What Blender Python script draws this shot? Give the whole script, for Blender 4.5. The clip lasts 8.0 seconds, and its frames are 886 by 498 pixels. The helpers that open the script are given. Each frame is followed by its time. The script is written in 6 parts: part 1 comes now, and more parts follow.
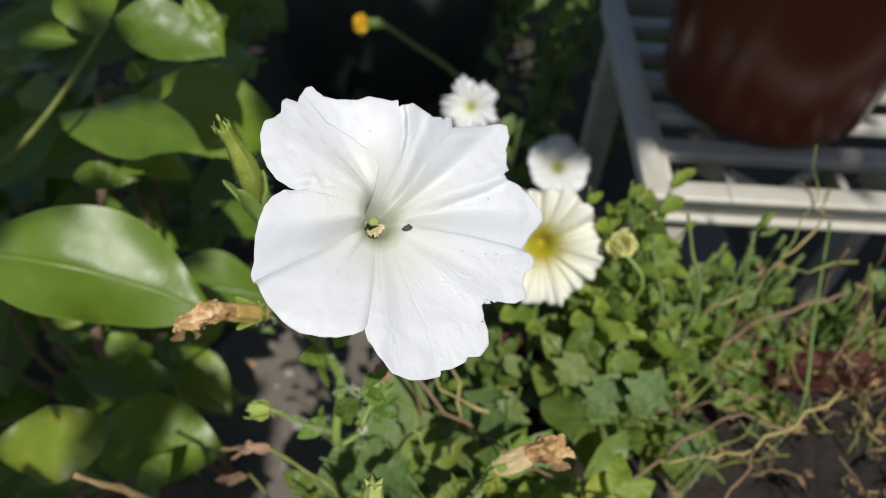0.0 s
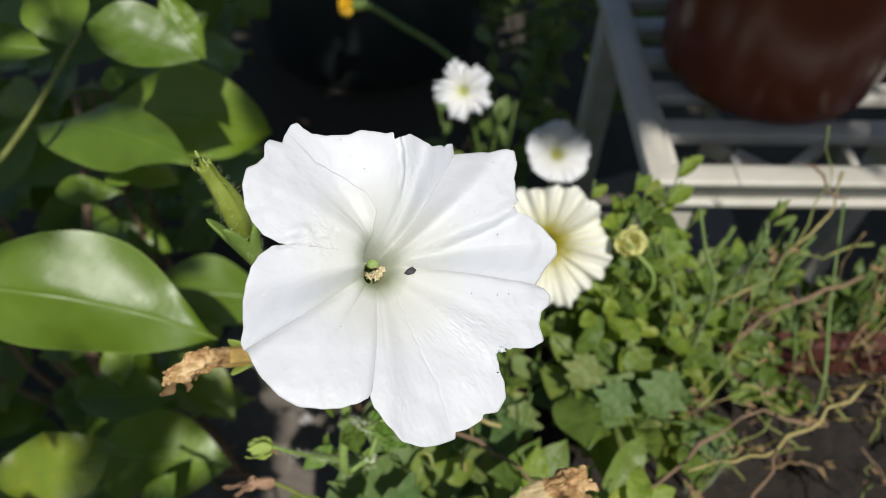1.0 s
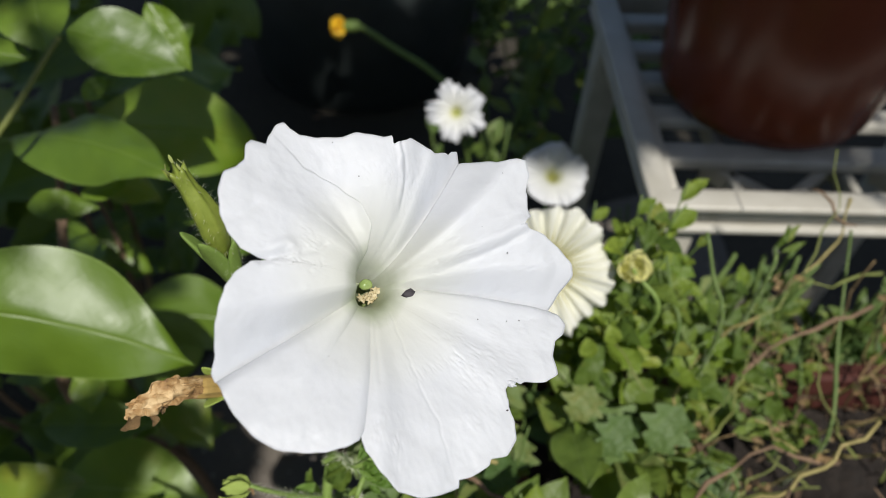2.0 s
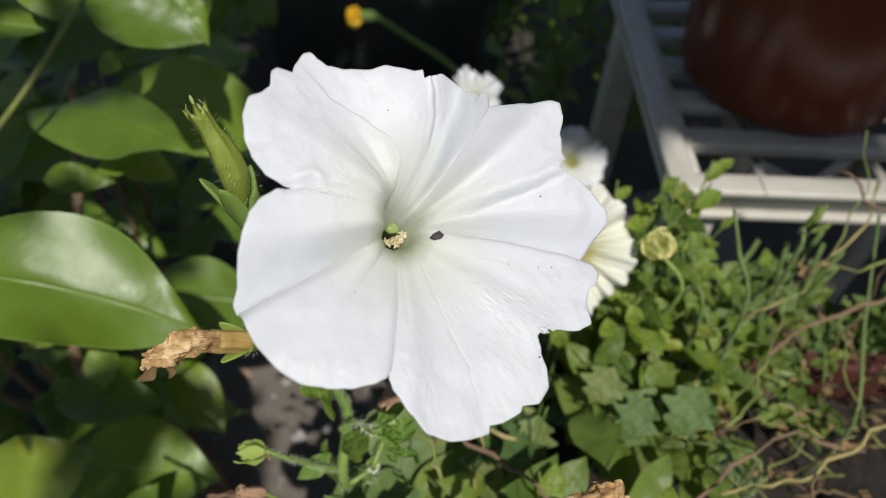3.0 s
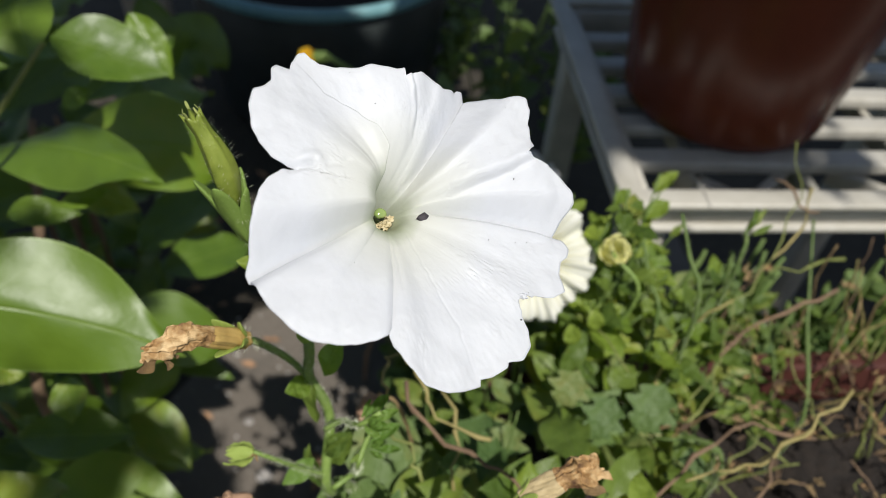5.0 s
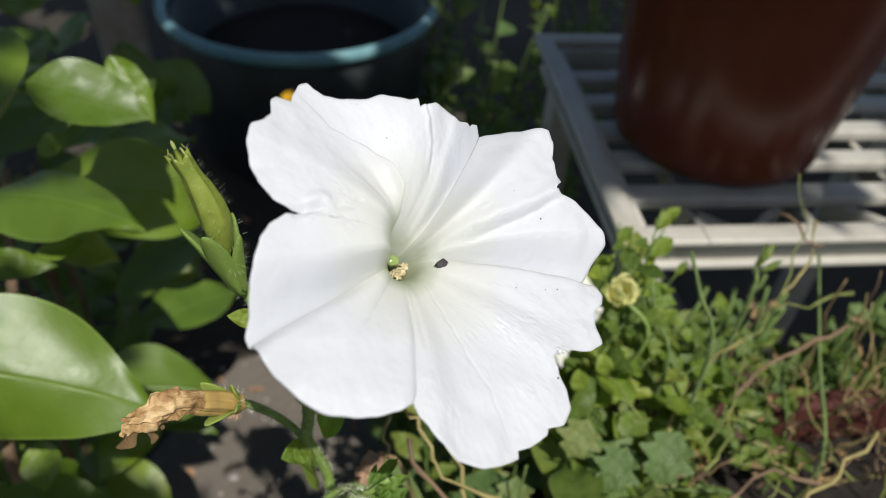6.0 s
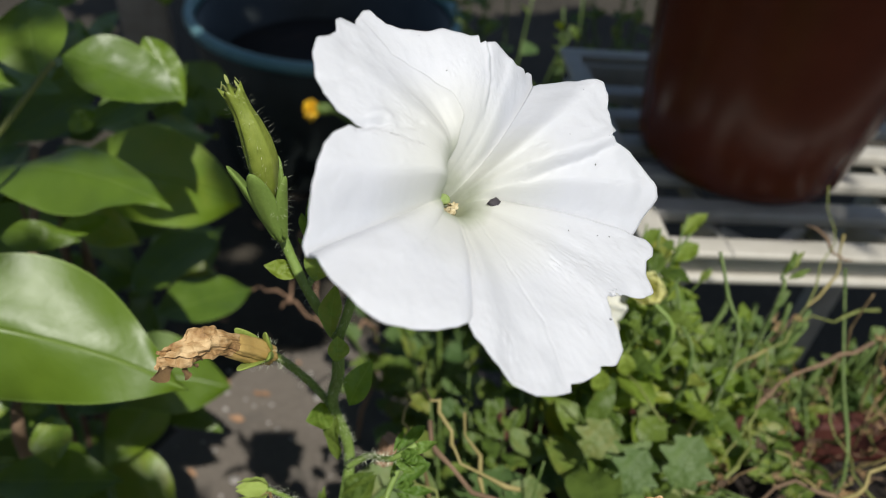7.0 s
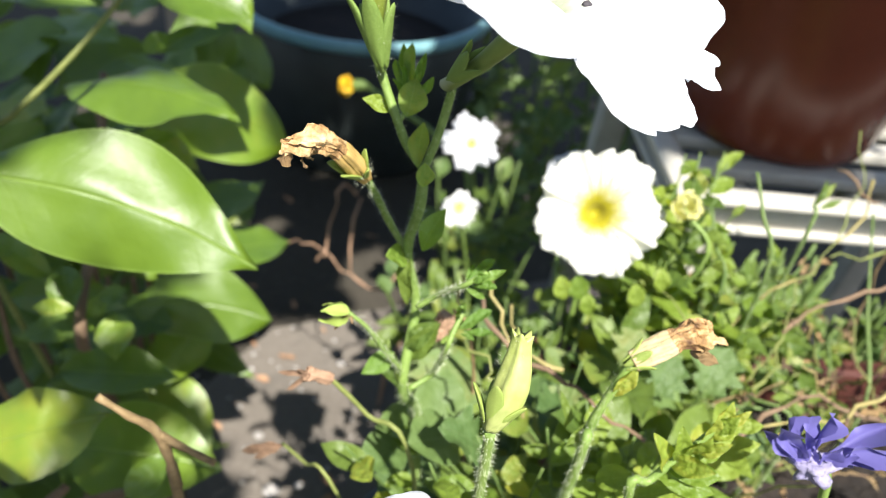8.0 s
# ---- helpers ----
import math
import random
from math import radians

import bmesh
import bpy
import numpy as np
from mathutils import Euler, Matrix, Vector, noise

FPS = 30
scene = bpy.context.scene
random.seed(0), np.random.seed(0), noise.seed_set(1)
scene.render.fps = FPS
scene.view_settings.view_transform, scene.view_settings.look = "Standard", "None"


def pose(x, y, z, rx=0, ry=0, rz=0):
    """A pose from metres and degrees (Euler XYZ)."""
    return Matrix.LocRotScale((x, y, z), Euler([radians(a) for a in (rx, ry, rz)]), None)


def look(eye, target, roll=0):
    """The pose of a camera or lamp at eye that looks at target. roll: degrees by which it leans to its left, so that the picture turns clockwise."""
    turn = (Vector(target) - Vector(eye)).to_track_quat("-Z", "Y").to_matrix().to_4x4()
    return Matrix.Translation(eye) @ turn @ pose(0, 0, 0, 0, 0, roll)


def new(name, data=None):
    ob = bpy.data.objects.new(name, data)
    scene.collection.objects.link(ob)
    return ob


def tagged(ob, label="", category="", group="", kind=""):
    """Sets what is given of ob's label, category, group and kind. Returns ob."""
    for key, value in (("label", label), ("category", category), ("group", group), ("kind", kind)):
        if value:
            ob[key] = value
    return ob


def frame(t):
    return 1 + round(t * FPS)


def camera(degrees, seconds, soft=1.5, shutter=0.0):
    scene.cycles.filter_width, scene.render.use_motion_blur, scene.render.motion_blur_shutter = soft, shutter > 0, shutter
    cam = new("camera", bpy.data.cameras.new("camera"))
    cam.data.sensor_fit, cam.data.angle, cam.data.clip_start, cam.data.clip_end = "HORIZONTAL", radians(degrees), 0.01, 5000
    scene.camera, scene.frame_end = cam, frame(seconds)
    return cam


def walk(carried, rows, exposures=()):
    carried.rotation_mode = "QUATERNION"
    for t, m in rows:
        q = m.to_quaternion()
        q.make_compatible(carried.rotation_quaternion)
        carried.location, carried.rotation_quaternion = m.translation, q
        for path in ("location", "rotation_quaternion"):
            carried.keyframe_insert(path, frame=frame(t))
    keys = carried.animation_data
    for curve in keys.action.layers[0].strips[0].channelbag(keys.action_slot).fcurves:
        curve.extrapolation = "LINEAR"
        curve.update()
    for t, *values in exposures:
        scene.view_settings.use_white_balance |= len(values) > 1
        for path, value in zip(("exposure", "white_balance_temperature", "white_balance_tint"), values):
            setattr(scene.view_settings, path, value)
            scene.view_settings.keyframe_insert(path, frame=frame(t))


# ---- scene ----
cam = camera(64.5, 8.0, soft=0.8)
PATH = [
    (0, (-0.00987, 0.12114, 0.89400), (-0.00761, 0.32059, 0.66991), 3.55),
    (0.5, (-0.00723, 0.14060, 0.90250), (-0.00596, 0.33490, 0.67392), 1.44),
    (1, (-0.01256, 0.14495, 0.89274), (-0.00874, 0.33588, 0.66137), 1.26),
    (1.2, (-0.01546, 0.14549, 0.88798), (-0.01003, 0.33695, 0.65708), 2.20),
    (2.3, (-0.01593, 0.15858, 0.86905), (-0.00674, 0.35901, 0.64602), 3.22),
    (2.5, (-0.01732, 0.15764, 0.86402), (-0.00860, 0.35603, 0.63915), 3.33),
    (3, (-0.01914, 0.15157, 0.86392), (-0.01467, 0.35054, 0.63944), 3.01),
    (3.5, (-0.02049, 0.15230, 0.86592), (-0.01147, 0.35188, 0.64212), 3.45),
    (4, (-0.02480, 0.14459, 0.86443), (-0.01145, 0.34787, 0.64420), 3.91),
    (4.2, (-0.02373, 0.14177, 0.86318), (-0.00894, 0.34559, 0.64354), 4.10),
    (5.3, (-0.03046, 0.13069, 0.86528), (-0.00536, 0.34591, 0.65780), 4.38),
    (5.5, (-0.03458, 0.13426, 0.86429), (-0.01115, 0.35212, 0.65938), 3.93),
    (6, (-0.03276, 0.14630, 0.85335), (-0.00147, 0.36899, 0.65478), 4.17),
    (6.5, (-0.03599, 0.15323, 0.84491), (-0.00629, 0.38044, 0.65128), 4.62),
    (7, (-0.04116, 0.13706, 0.83815), (-0.01324, 0.36685, 0.64731), 6.34),
    (7.2, (-0.04634, 0.12839, 0.83319), (-0.01666, 0.35946, 0.64418), 7.58),
    (7.5, (-0.06215, 0.10972, 0.82943), (-0.03831, 0.34224, 0.64137), 7.57),
    (7.8, (-0.05976, 0.09751, 0.81646), (-0.03494, 0.32860, 0.62676), 7.86),
    (8, (-0.05869, 0.08824, 0.81219), (-0.03697, 0.32034, 0.62336), 7.99),
]
EXPOSURES = [(0.0, -0.1), (0.5, -0.03), (1.0, -0.07), (2.5, -0.17), (4.0, -0.13), (5.5, -0.02), (6.5, -0.13), (6.8, -0.16), (7.2, 0.0), (7.5, 0.19), (7.8, 0.72), (8.0, 1.27)]
walk(cam, [(t, look(eye, target, roll)) for t, eye, target, roll in PATH], EXPOSURES)
# a phone's small lens, focused at arm's length
cam.data.dof.use_dof, cam.data.dof.focus_distance, cam.data.dof.aperture_fstop = True, 0.16, 14.5

# ---- sky and sun ----
TO_SUN = Vector((0.151, -0.451, 0.758)).normalized()
SUN_UP = math.asin(TO_SUN.z)
world = bpy.data.worlds.new("sky")
scene.world = world
world.use_nodes = True
wn = world.node_tree.nodes
sky = wn.new("ShaderNodeTexSky")
sky.sky_type, sky.sun_disc = "NISHITA", False
sky.sun_elevation, sky.sun_rotation = SUN_UP, math.atan2(TO_SUN.x, TO_SUN.y)
wn["Background"].inputs["Strength"].default_value = 0.075
world.node_tree.links.new(sky.outputs[0], wn["Background"].inputs["Color"])
sun_data = bpy.data.lights.new("sun", "SUN")
sun_data.energy, sun_data.angle, sun_data.color = 4.6, radians(0.5), (1.0, 0.967, 0.915)
sun = new("sun", sun_data)
sun.matrix_world = look(TO_SUN * 8, (0, 0, 0))


# ---- materials ----
def material(name, build):
    m = bpy.data.materials.new(name)
    m.use_nodes = True
    nt = m.node_tree
    build(nt, nt.nodes["Principled BSDF"], nt.nodes["Material Output"])
    return m


def node(nt, kind, **inputs):
    n = nt.nodes.new(kind)
    for key, value in inputs.items():
        n.inputs[key.replace("_", " ")].default_value = value
    return n


def ramp(nt, fac, stops):
    r = nt.nodes.new("ShaderNodeValToRGB")
    while len(r.color_ramp.elements) < len(stops):
        r.color_ramp.elements.new(0.5)
    for e, (at, col) in zip(r.color_ramp.elements, stops):
        e.position, e.color = at, (*col, 1)
    nt.links.new(fac, r.inputs[0])
    return r.outputs[0]


def noise_of(nt, scale, detail=4.0, coord="Object", rough=0.55):
    tc = nt.nodes.new("ShaderNodeTexCoord")
    n = node(nt, "ShaderNodeTexNoise", Scale=scale, Detail=detail, Roughness=rough)
    nt.links.new(tc.outputs[coord], n.inputs["Vector"])
    return n.outputs["Fac"]


def mix_colour(nt, fac, a, b, mode="MIX"):
    m = nt.nodes.new("ShaderNodeMix")
    m.data_type, m.blend_type = "RGBA", mode
    for slot, value in ((0, fac), (6, a), (7, b)):
        if isinstance(value, (int, float)):
            m.inputs[slot].default_value = value
        elif isinstance(value, tuple):
            m.inputs[slot].default_value = (*value, 1)
        else:
            nt.links.new(value, m.inputs[slot])
    return m.outputs[2]


def arith(nt, op, a, b=0.0):
    m = nt.nodes.new("ShaderNodeMath")
    m.operation = op
    for slot, value in ((0, a), (1, b)):
        if isinstance(value, (int, float)):
            m.inputs[slot].default_value = value
        else:
            nt.links.new(value, m.inputs[slot])
    return m.outputs[0]


def bumped(nt, bsdf, height, strength, distance):
    b = node(nt, "ShaderNodeBump", Strength=strength, Distance=distance)
    nt.links.new(height, b.inputs["Height"])
    nt.links.new(b.outputs[0], bsdf.inputs["Normal"])
    return b.outputs[0]


def thin(nt, bsdf, out, colour, amount, normal=None):
    """Lets light through a thin leaf or petal."""
    tr = nt.nodes.new("ShaderNodeBsdfTranslucent")
    if isinstance(colour, tuple):
        tr.inputs[0].default_value = (*colour, 1)
    else:
        nt.links.new(colour, tr.inputs[0])
    if normal:
        nt.links.new(normal, tr.inputs["Normal"])
    mx = nt.nodes.new("ShaderNodeMixShader")
    mx.inputs[0].default_value = amount
    nt.links.new(bsdf.outputs[0], mx.inputs[1])
    nt.links.new(tr.outputs[0], mx.inputs[2])
    nt.links.new(mx.outputs[0], out.inputs[0])


def leaf_material(name, deep, light, rib, rough, through_amount, vein=0.5, coat=0.0, gloss=0.5):
    """Unit leaf: x across, y along. Midrib, side veins, blotches and a tint of its own for each leaf."""
    def build(nt, b, out):
        grain = nt.nodes.new("ShaderNodeAttribute")
        grain.attribute_name = "leaf"
        sep = nt.nodes.new("ShaderNodeSeparateXYZ")
        nt.links.new(grain.outputs["Vector"], sep.inputs[0])
        ax = arith(nt, "ABSOLUTE", sep.outputs[0])
        run = arith(nt, "ADD", arith(nt, "MULTIPLY", ax, -0.75), sep.outputs[1])
        wave = arith(nt, "SINE", arith(nt, "MULTIPLY", run, 62.0))
        side = arith(nt, "POWER", arith(nt, "MAXIMUM", wave, 0.0), 9.0)
        mid = arith(nt, "SUBTRACT", 1.0, arith(nt, "MINIMUM", arith(nt, "MULTIPLY", ax, 120.0), 1.0))
        lines = arith(nt, "MAXIMUM", mid, arith(nt, "MULTIPLY", side, 0.35 * vein))
        info = nt.nodes.new("ShaderNodeObjectInfo")
        blot = noise_of(nt, 5.0, 5.0)
        fac = arith(nt, "ADD", arith(nt, "MULTIPLY", info.outputs["Random"], 0.65), arith(nt, "MULTIPLY", blot, 0.5))
        col = ramp(nt, fac, [(0.15, deep), (0.78, light), (0.98, (light[0] * 1.45, light[1] * 1.06, light[2] * 1.1))])
        specks = noise_of(nt, 26.0, 3.0)
        col = mix_colour(nt, arith(nt, "MULTIPLY", arith(nt, "GREATER_THAN", specks, 0.76), 0.22), col, (0.16, 0.14, 0.05))
        col = mix_colour(nt, arith(nt, "MULTIPLY", lines, 0.4), col, rib)
        margin = arith(nt, "MINIMUM", arith(nt, "MAXIMUM", arith(nt, "MULTIPLY", arith(nt, "SUBTRACT", sep.outputs[2], 0.965), 40.0), 0.0), 1.0)
        col = mix_colour(nt, arith(nt, "MULTIPLY", margin, 0.55), col, rib)
        nt.links.new(col, b.inputs["Base Color"])
        nt.links.new(arith(nt, "ADD", arith(nt, "MULTIPLY", noise_of(nt, 6.0, 5.0), 0.26), rough - 0.13), b.inputs["Roughness"])
        b.inputs["Coat Weight"].default_value = coat
        b.inputs["Specular IOR Level"].default_value = gloss
        b.inputs["Coat Roughness"].default_value = 0.3
        relief = arith(nt, "ADD", arith(nt, "MULTIPLY", noise_of(nt, 3.5, 1.0), 1.6), arith(nt, "MULTIPLY", noise_of(nt, 15.0, 2.0), 0.16))
        relief = arith(nt, "SUBTRACT", relief, arith(nt, "MULTIPLY", lines, 0.35))
        bumped(nt, b, relief, 0.5, 0.004)
        thin(nt, b, out, mix_colour(nt, 1.0, col, (1.6, 1.5, 0.35), "MULTIPLY"), through_amount)
    return material(name, build)


def plain(name, stops, scale, rough=0.6, bump=0.3, dist=0.001, coord="Object", metal=0.0, spec=0.5):
    def build(nt, b, out):
        a = noise_of(nt, scale, 6.0, coord)
        big = noise_of(nt, scale * 0.13, 3.0, coord)
        fac = arith(nt, "ADD", arith(nt, "MULTIPLY", a, 0.6), arith(nt, "MULTIPLY", big, 0.4))
        nt.links.new(ramp(nt, fac, stops), b.inputs["Base Color"])
        b.inputs["Roughness"].default_value = rough
        b.inputs["Metallic"].default_value = metal
        b.inputs["Specular IOR Level"].default_value = spec
        bumped(nt, b, a, bump, dist)
    return material(name, build)


def petal_material(name, limb, throat, reach, rough, lines=0.0, through_amount=0.3, fade=1.0):
    """Petal tissue about the flower's own throat: throat tint, fine radial veins, papery relief."""
    def build(nt, b, out):
        tc = nt.nodes.new("ShaderNodeTexCoord")
        ln = nt.nodes.new("ShaderNodeVectorMath")
        ln.operation = "LENGTH"
        flat = node(nt, "ShaderNodeVectorMath")
        flat.operation = "MULTIPLY"
        flat.inputs[1].default_value = (1, 1, 0)
        nt.links.new(tc.outputs["Object"], flat.inputs[0])
        nt.links.new(flat.outputs[0], ln.inputs[0])
        dist = arith(nt, "DIVIDE", ln.outputs["Value"], reach)
        sep = nt.nodes.new("ShaderNodeSeparateXYZ")
        nt.links.new(tc.outputs["Object"], sep.inputs[0])
        ang = arith(nt, "ARCTAN2", sep.outputs[1], sep.outputs[0])
        rad = arith(nt, "POWER", arith(nt, "ABSOLUTE", arith(nt, "SINE", arith(nt, "MULTIPLY", ang, 21.0))), 8.0)
        soft = noise_of(nt, 160.0, 4.0)
        fac = arith(nt, "ADD", dist, arith(nt, "MULTIPLY", arith(nt, "SUBTRACT", soft, 0.5), 0.35))
        fac = arith(nt, "SUBTRACT", fac, arith(nt, "MULTIPLY", rad, lines))
        blush = tuple(p * q for p, q in zip(limb, (1.0, 0.99, 0.9)))
        col = ramp(nt, arith(nt, "MULTIPLY", fac, 0.4), [(0.12, throat), (0.12 + 0.128 * fade, tuple(0.4 * p + 0.6 * q for p, q in zip(throat, blush))), (0.12 + 0.26 * fade, blush), (0.12 + 0.85 * fade, limb)])
        nt.links.new(col, b.inputs["Base Color"])
        b.inputs["Roughness"].default_value = rough
        b.inputs["Sheen Weight"].default_value = 0.15
        fine = arith(nt, "ADD", noise_of(nt, 900.0, 3.0), arith(nt, "MULTIPLY", noise_of(nt, 210.0, 3.0), 0.6))
        fine = arith(nt, "SUBTRACT", fine, arith(nt, "MULTIPLY", rad, 0.015))
        bumped(nt, b, fine, 0.17, 0.0005)
        thin(nt, b, out, col, through_amount)
    return material(name, build)


M_PETAL = petal_material("white_petal", (0.87, 0.885, 0.92), (0.28, 0.36, 0.09), 0.0095, 0.5, 0.0, 0.43)
M_CREAM = petal_material("cream_petal", (0.84, 0.84, 0.76), (0.42, 0.37, 0.01), 0.025, 0.55, 0.4, 0.3, 0.45)
M_PETAL_FAR = petal_material("small_white_petal", (0.82, 0.83, 0.85), (0.6, 0.6, 0.2), 0.01, 0.55)
M_YELLOW = petal_material("yellow_petal", (0.8, 0.78, 0.34), (0.6, 0.6, 0.1), 0.012, 0.5)
M_ORANGE = petal_material("orange_petal", (0.85, 0.55, 0.02), (0.8, 0.4, 0.01), 0.012, 0.55)
M_VIOLET = petal_material("violet_petal", (0.15, 0.13, 0.4), (0.34, 0.33, 0.56), 0.01, 0.5)
M_SHRUB = leaf_material("glossy_leaf", (0.06, 0.122, 0.008), (0.15, 0.242, 0.016), (0.26, 0.38, 0.08), 0.46, 0.24, 0.1, 0.08, 0.75)
M_LEAF = leaf_material("soft_leaf", (0.06, 0.115, 0.018), (0.17, 0.24, 0.04), (0.3, 0.4, 0.14), 0.5, 0.34, 0.2)
M_BLUE_LEAF = leaf_material("grey_green_leaf", (0.055, 0.115, 0.028), (0.135, 0.205, 0.055), (0.27, 0.36, 0.16), 0.6, 0.25)
M_YOUNG_LEAF = leaf_material("young_leaf", (0.11, 0.22, 0.03), (0.21, 0.34, 0.07), (0.36, 0.48, 0.16), 0.5, 0.45)
M_LIME_LEAF = leaf_material("lime_leaf", (0.13, 0.22, 0.025), (0.26, 0.345, 0.048), (0.35, 0.45, 0.12), 0.5, 0.4)
M_STEM = plain("green_stem", [(0.3, (0.12, 0.2, 0.035)), (0.7, (0.235, 0.33, 0.08))], 420, 0.55, 0.4, 0.0005)
M_STEM_DARK = plain("dark_green_stem", [(0.3, (0.07, 0.13, 0.025)), (0.7, (0.16, 0.22, 0.06))], 300, 0.6, 0.4, 0.0005)
M_BUD = plain("bud_green", [(0.3, (0.13, 0.18, 0.02)), (0.7, (0.26, 0.31, 0.055))], 260, 0.45, 0.5, 0.0006)
M_BUD_PALE = plain("pale_bud", [(0.3, (0.26, 0.31, 0.07)), (0.7, (0.42, 0.46, 0.16))], 260, 0.5, 0.5, 0.0006)
M_SEPAL = plain("sepal_green", [(0.3, (0.12, 0.2, 0.03)), (0.7, (0.22, 0.32, 0.07))], 300, 0.55, 0.4, 0.0005)
M_SEPAL_LIME = plain("sepal_lime", [(0.3, (0.2, 0.28, 0.04)), (0.7, (0.34, 0.42, 0.1))], 300, 0.55, 0.4, 0.0005)
M_LILAC = plain("downy_lilac", [(0.3, (0.2, 0.18, 0.32)), (0.7, (0.36, 0.33, 0.46))], 500, 0.9, 1.0, 0.001)
M_HAIR = plain("plant_hair", [(0.3, (0.5, 0.55, 0.35)), (0.7, (0.7, 0.72, 0.55))], 50, 0.5, 0.0)
M_WILT = plain("withered_brown", [(0.34, (0.08, 0.035, 0.012)), (0.47, (0.36, 0.21, 0.08)), (0.62, (0.64, 0.46, 0.24))], 330, 0.7, 0.8, 0.0012)
M_WILT_TUBE = plain("withered_tube", [(0.25, (0.36, 0.21, 0.05)), (0.75, (0.58, 0.41, 0.14))], 220, 0.65, 0.6, 0.0008)
M_WILT_PALE = plain("withered_pale_tube", [(0.25, (0.4, 0.3, 0.15)), (0.75, (0.6, 0.48, 0.27))], 260, 0.65, 0.8, 0.001)
M_HUSK = plain("pink_husk", [(0.25, (0.2, 0.11, 0.065)), (0.75, (0.45, 0.29, 0.18))], 260, 0.75, 0.8, 0.001)
M_STRAW = plain("straw", [(0.25, (0.16, 0.13, 0.045)), (0.5, (0.3, 0.25, 0.09)), (0.75, (0.42, 0.35, 0.15))], 200, 0.7, 0.5, 0.0008)
M_DRY = plain("dry_stem", [(0.25, (0.11, 0.068, 0.03)), (0.5, (0.27, 0.185, 0.085)), (0.75, (0.44, 0.32, 0.17))], 240, 0.75, 0.6, 0.0008)
M_TWIG = plain("green_brown_twig", [(0.25, (0.1, 0.13, 0.025)), (0.75, (0.26, 0.28, 0.08))], 220, 0.65, 0.5, 0.0008)
M_BARK = plain("bark", [(0.25, (0.1, 0.06, 0.035)), (0.75, (0.3, 0.2, 0.12))], 60, 0.85, 0.9, 0.003)
M_STIGMA = plain("wet_stigma", [(0.3, (0.18, 0.27, 0.07)), (0.7, (0.34, 0.42, 0.16))], 500, 0.14, 0.3, 0.0003)
M_ANTHER = plain("pollen", [(0.3, (0.4, 0.3, 0.13)), (0.7, (0.78, 0.7, 0.48))], 1100, 0.8, 1.0, 0.0006)
M_SPECK = plain("dark_grit", [(0.3, (0.03, 0.025, 0.03)), (0.7, (0.07, 0.06, 0.07))], 600, 0.7, 0.5, 0.0003)
M_WHITE_PLASTIC = plain("aged_white_plastic", [(0.25, (0.3, 0.28, 0.22)), (0.5, (0.47, 0.445, 0.38)), (0.75, (0.6, 0.58, 0.52))], 28, 0.42, 0.25, 0.0008)
M_BROWN_POT = plain("brown_plastic", [(0.25, (0.1, 0.021, 0.01)), (0.75, (0.16, 0.036, 0.017))], 30, 0.27, 0.15, 0.0006)
M_BLACK = plain("black_plastic", [(0.25, (0.014, 0.018, 0.018)), (0.75, (0.034, 0.042, 0.04))], 20, 0.45, 0.2, 0.0008)
M_TEAL = plain("teal_plastic", [(0.25, (0.1, 0.24, 0.26)), (0.75, (0.22, 0.4, 0.42))], 25, 0.4, 0.2, 0.0008)
M_PLANTER = plain("terracotta_plastic", [(0.25, (0.055, 0.016, 0.012)), (0.75, (0.1, 0.03, 0.02))], 40, 0.55, 0.3, 0.0008)
M_SOIL = plain("potting_soil", [(0.25, (0.008, 0.006, 0.005)), (0.6, (0.022, 0.015, 0.01)), (0.85, (0.06, 0.038, 0.024))], 130, 0.95, 1.0, 0.006)
M_PEBBLE = plain("pebble", [(0.25, (0.24, 0.22, 0.2)), (0.75, (0.55, 0.52, 0.48))], 60, 0.75, 0.4, 0.001)
M_LITTER = plain("leaf_litter", [(0.25, (0.2, 0.09, 0.04)), (0.75, (0.45, 0.28, 0.16))], 90, 0.8, 0.6, 0.001)
M_WOOD = plain("weathered_board", [(0.25, (0.28, 0.22, 0.16)), (0.75, (0.5, 0.42, 0.33))], 35, 0.8, 0.5, 0.002)


def concrete(nt, b, out):
    big = noise_of(nt, 3.2, 5.0)
    grain = noise_of(nt, 140.0, 6.0)
    stain = noise_of(nt, 11.0, 6.0, rough=0.7)
    col = ramp(nt, big, [(0.3, (0.085, 0.07, 0.055)), (0.7, (0.15, 0.127, 0.103))])
    col = mix_colour(nt, arith(nt, "MULTIPLY", arith(nt, "LESS_THAN", stain, 0.42), 0.45), col, (0.06, 0.052, 0.045))
    col = mix_colour(nt, arith(nt, "MULTIPLY", grain, 0.5), col, (0.22, 0.195, 0.16))
    nt.links.new(col, b.inputs["Base Color"])
    b.inputs["Roughness"].default_value = 0.9
    bumped(nt, b, arith(nt, "ADD", grain, arith(nt, "MULTIPLY", stain, 1.5)), 0.6, 0.004)


M_CONCRETE = material("concrete", concrete)


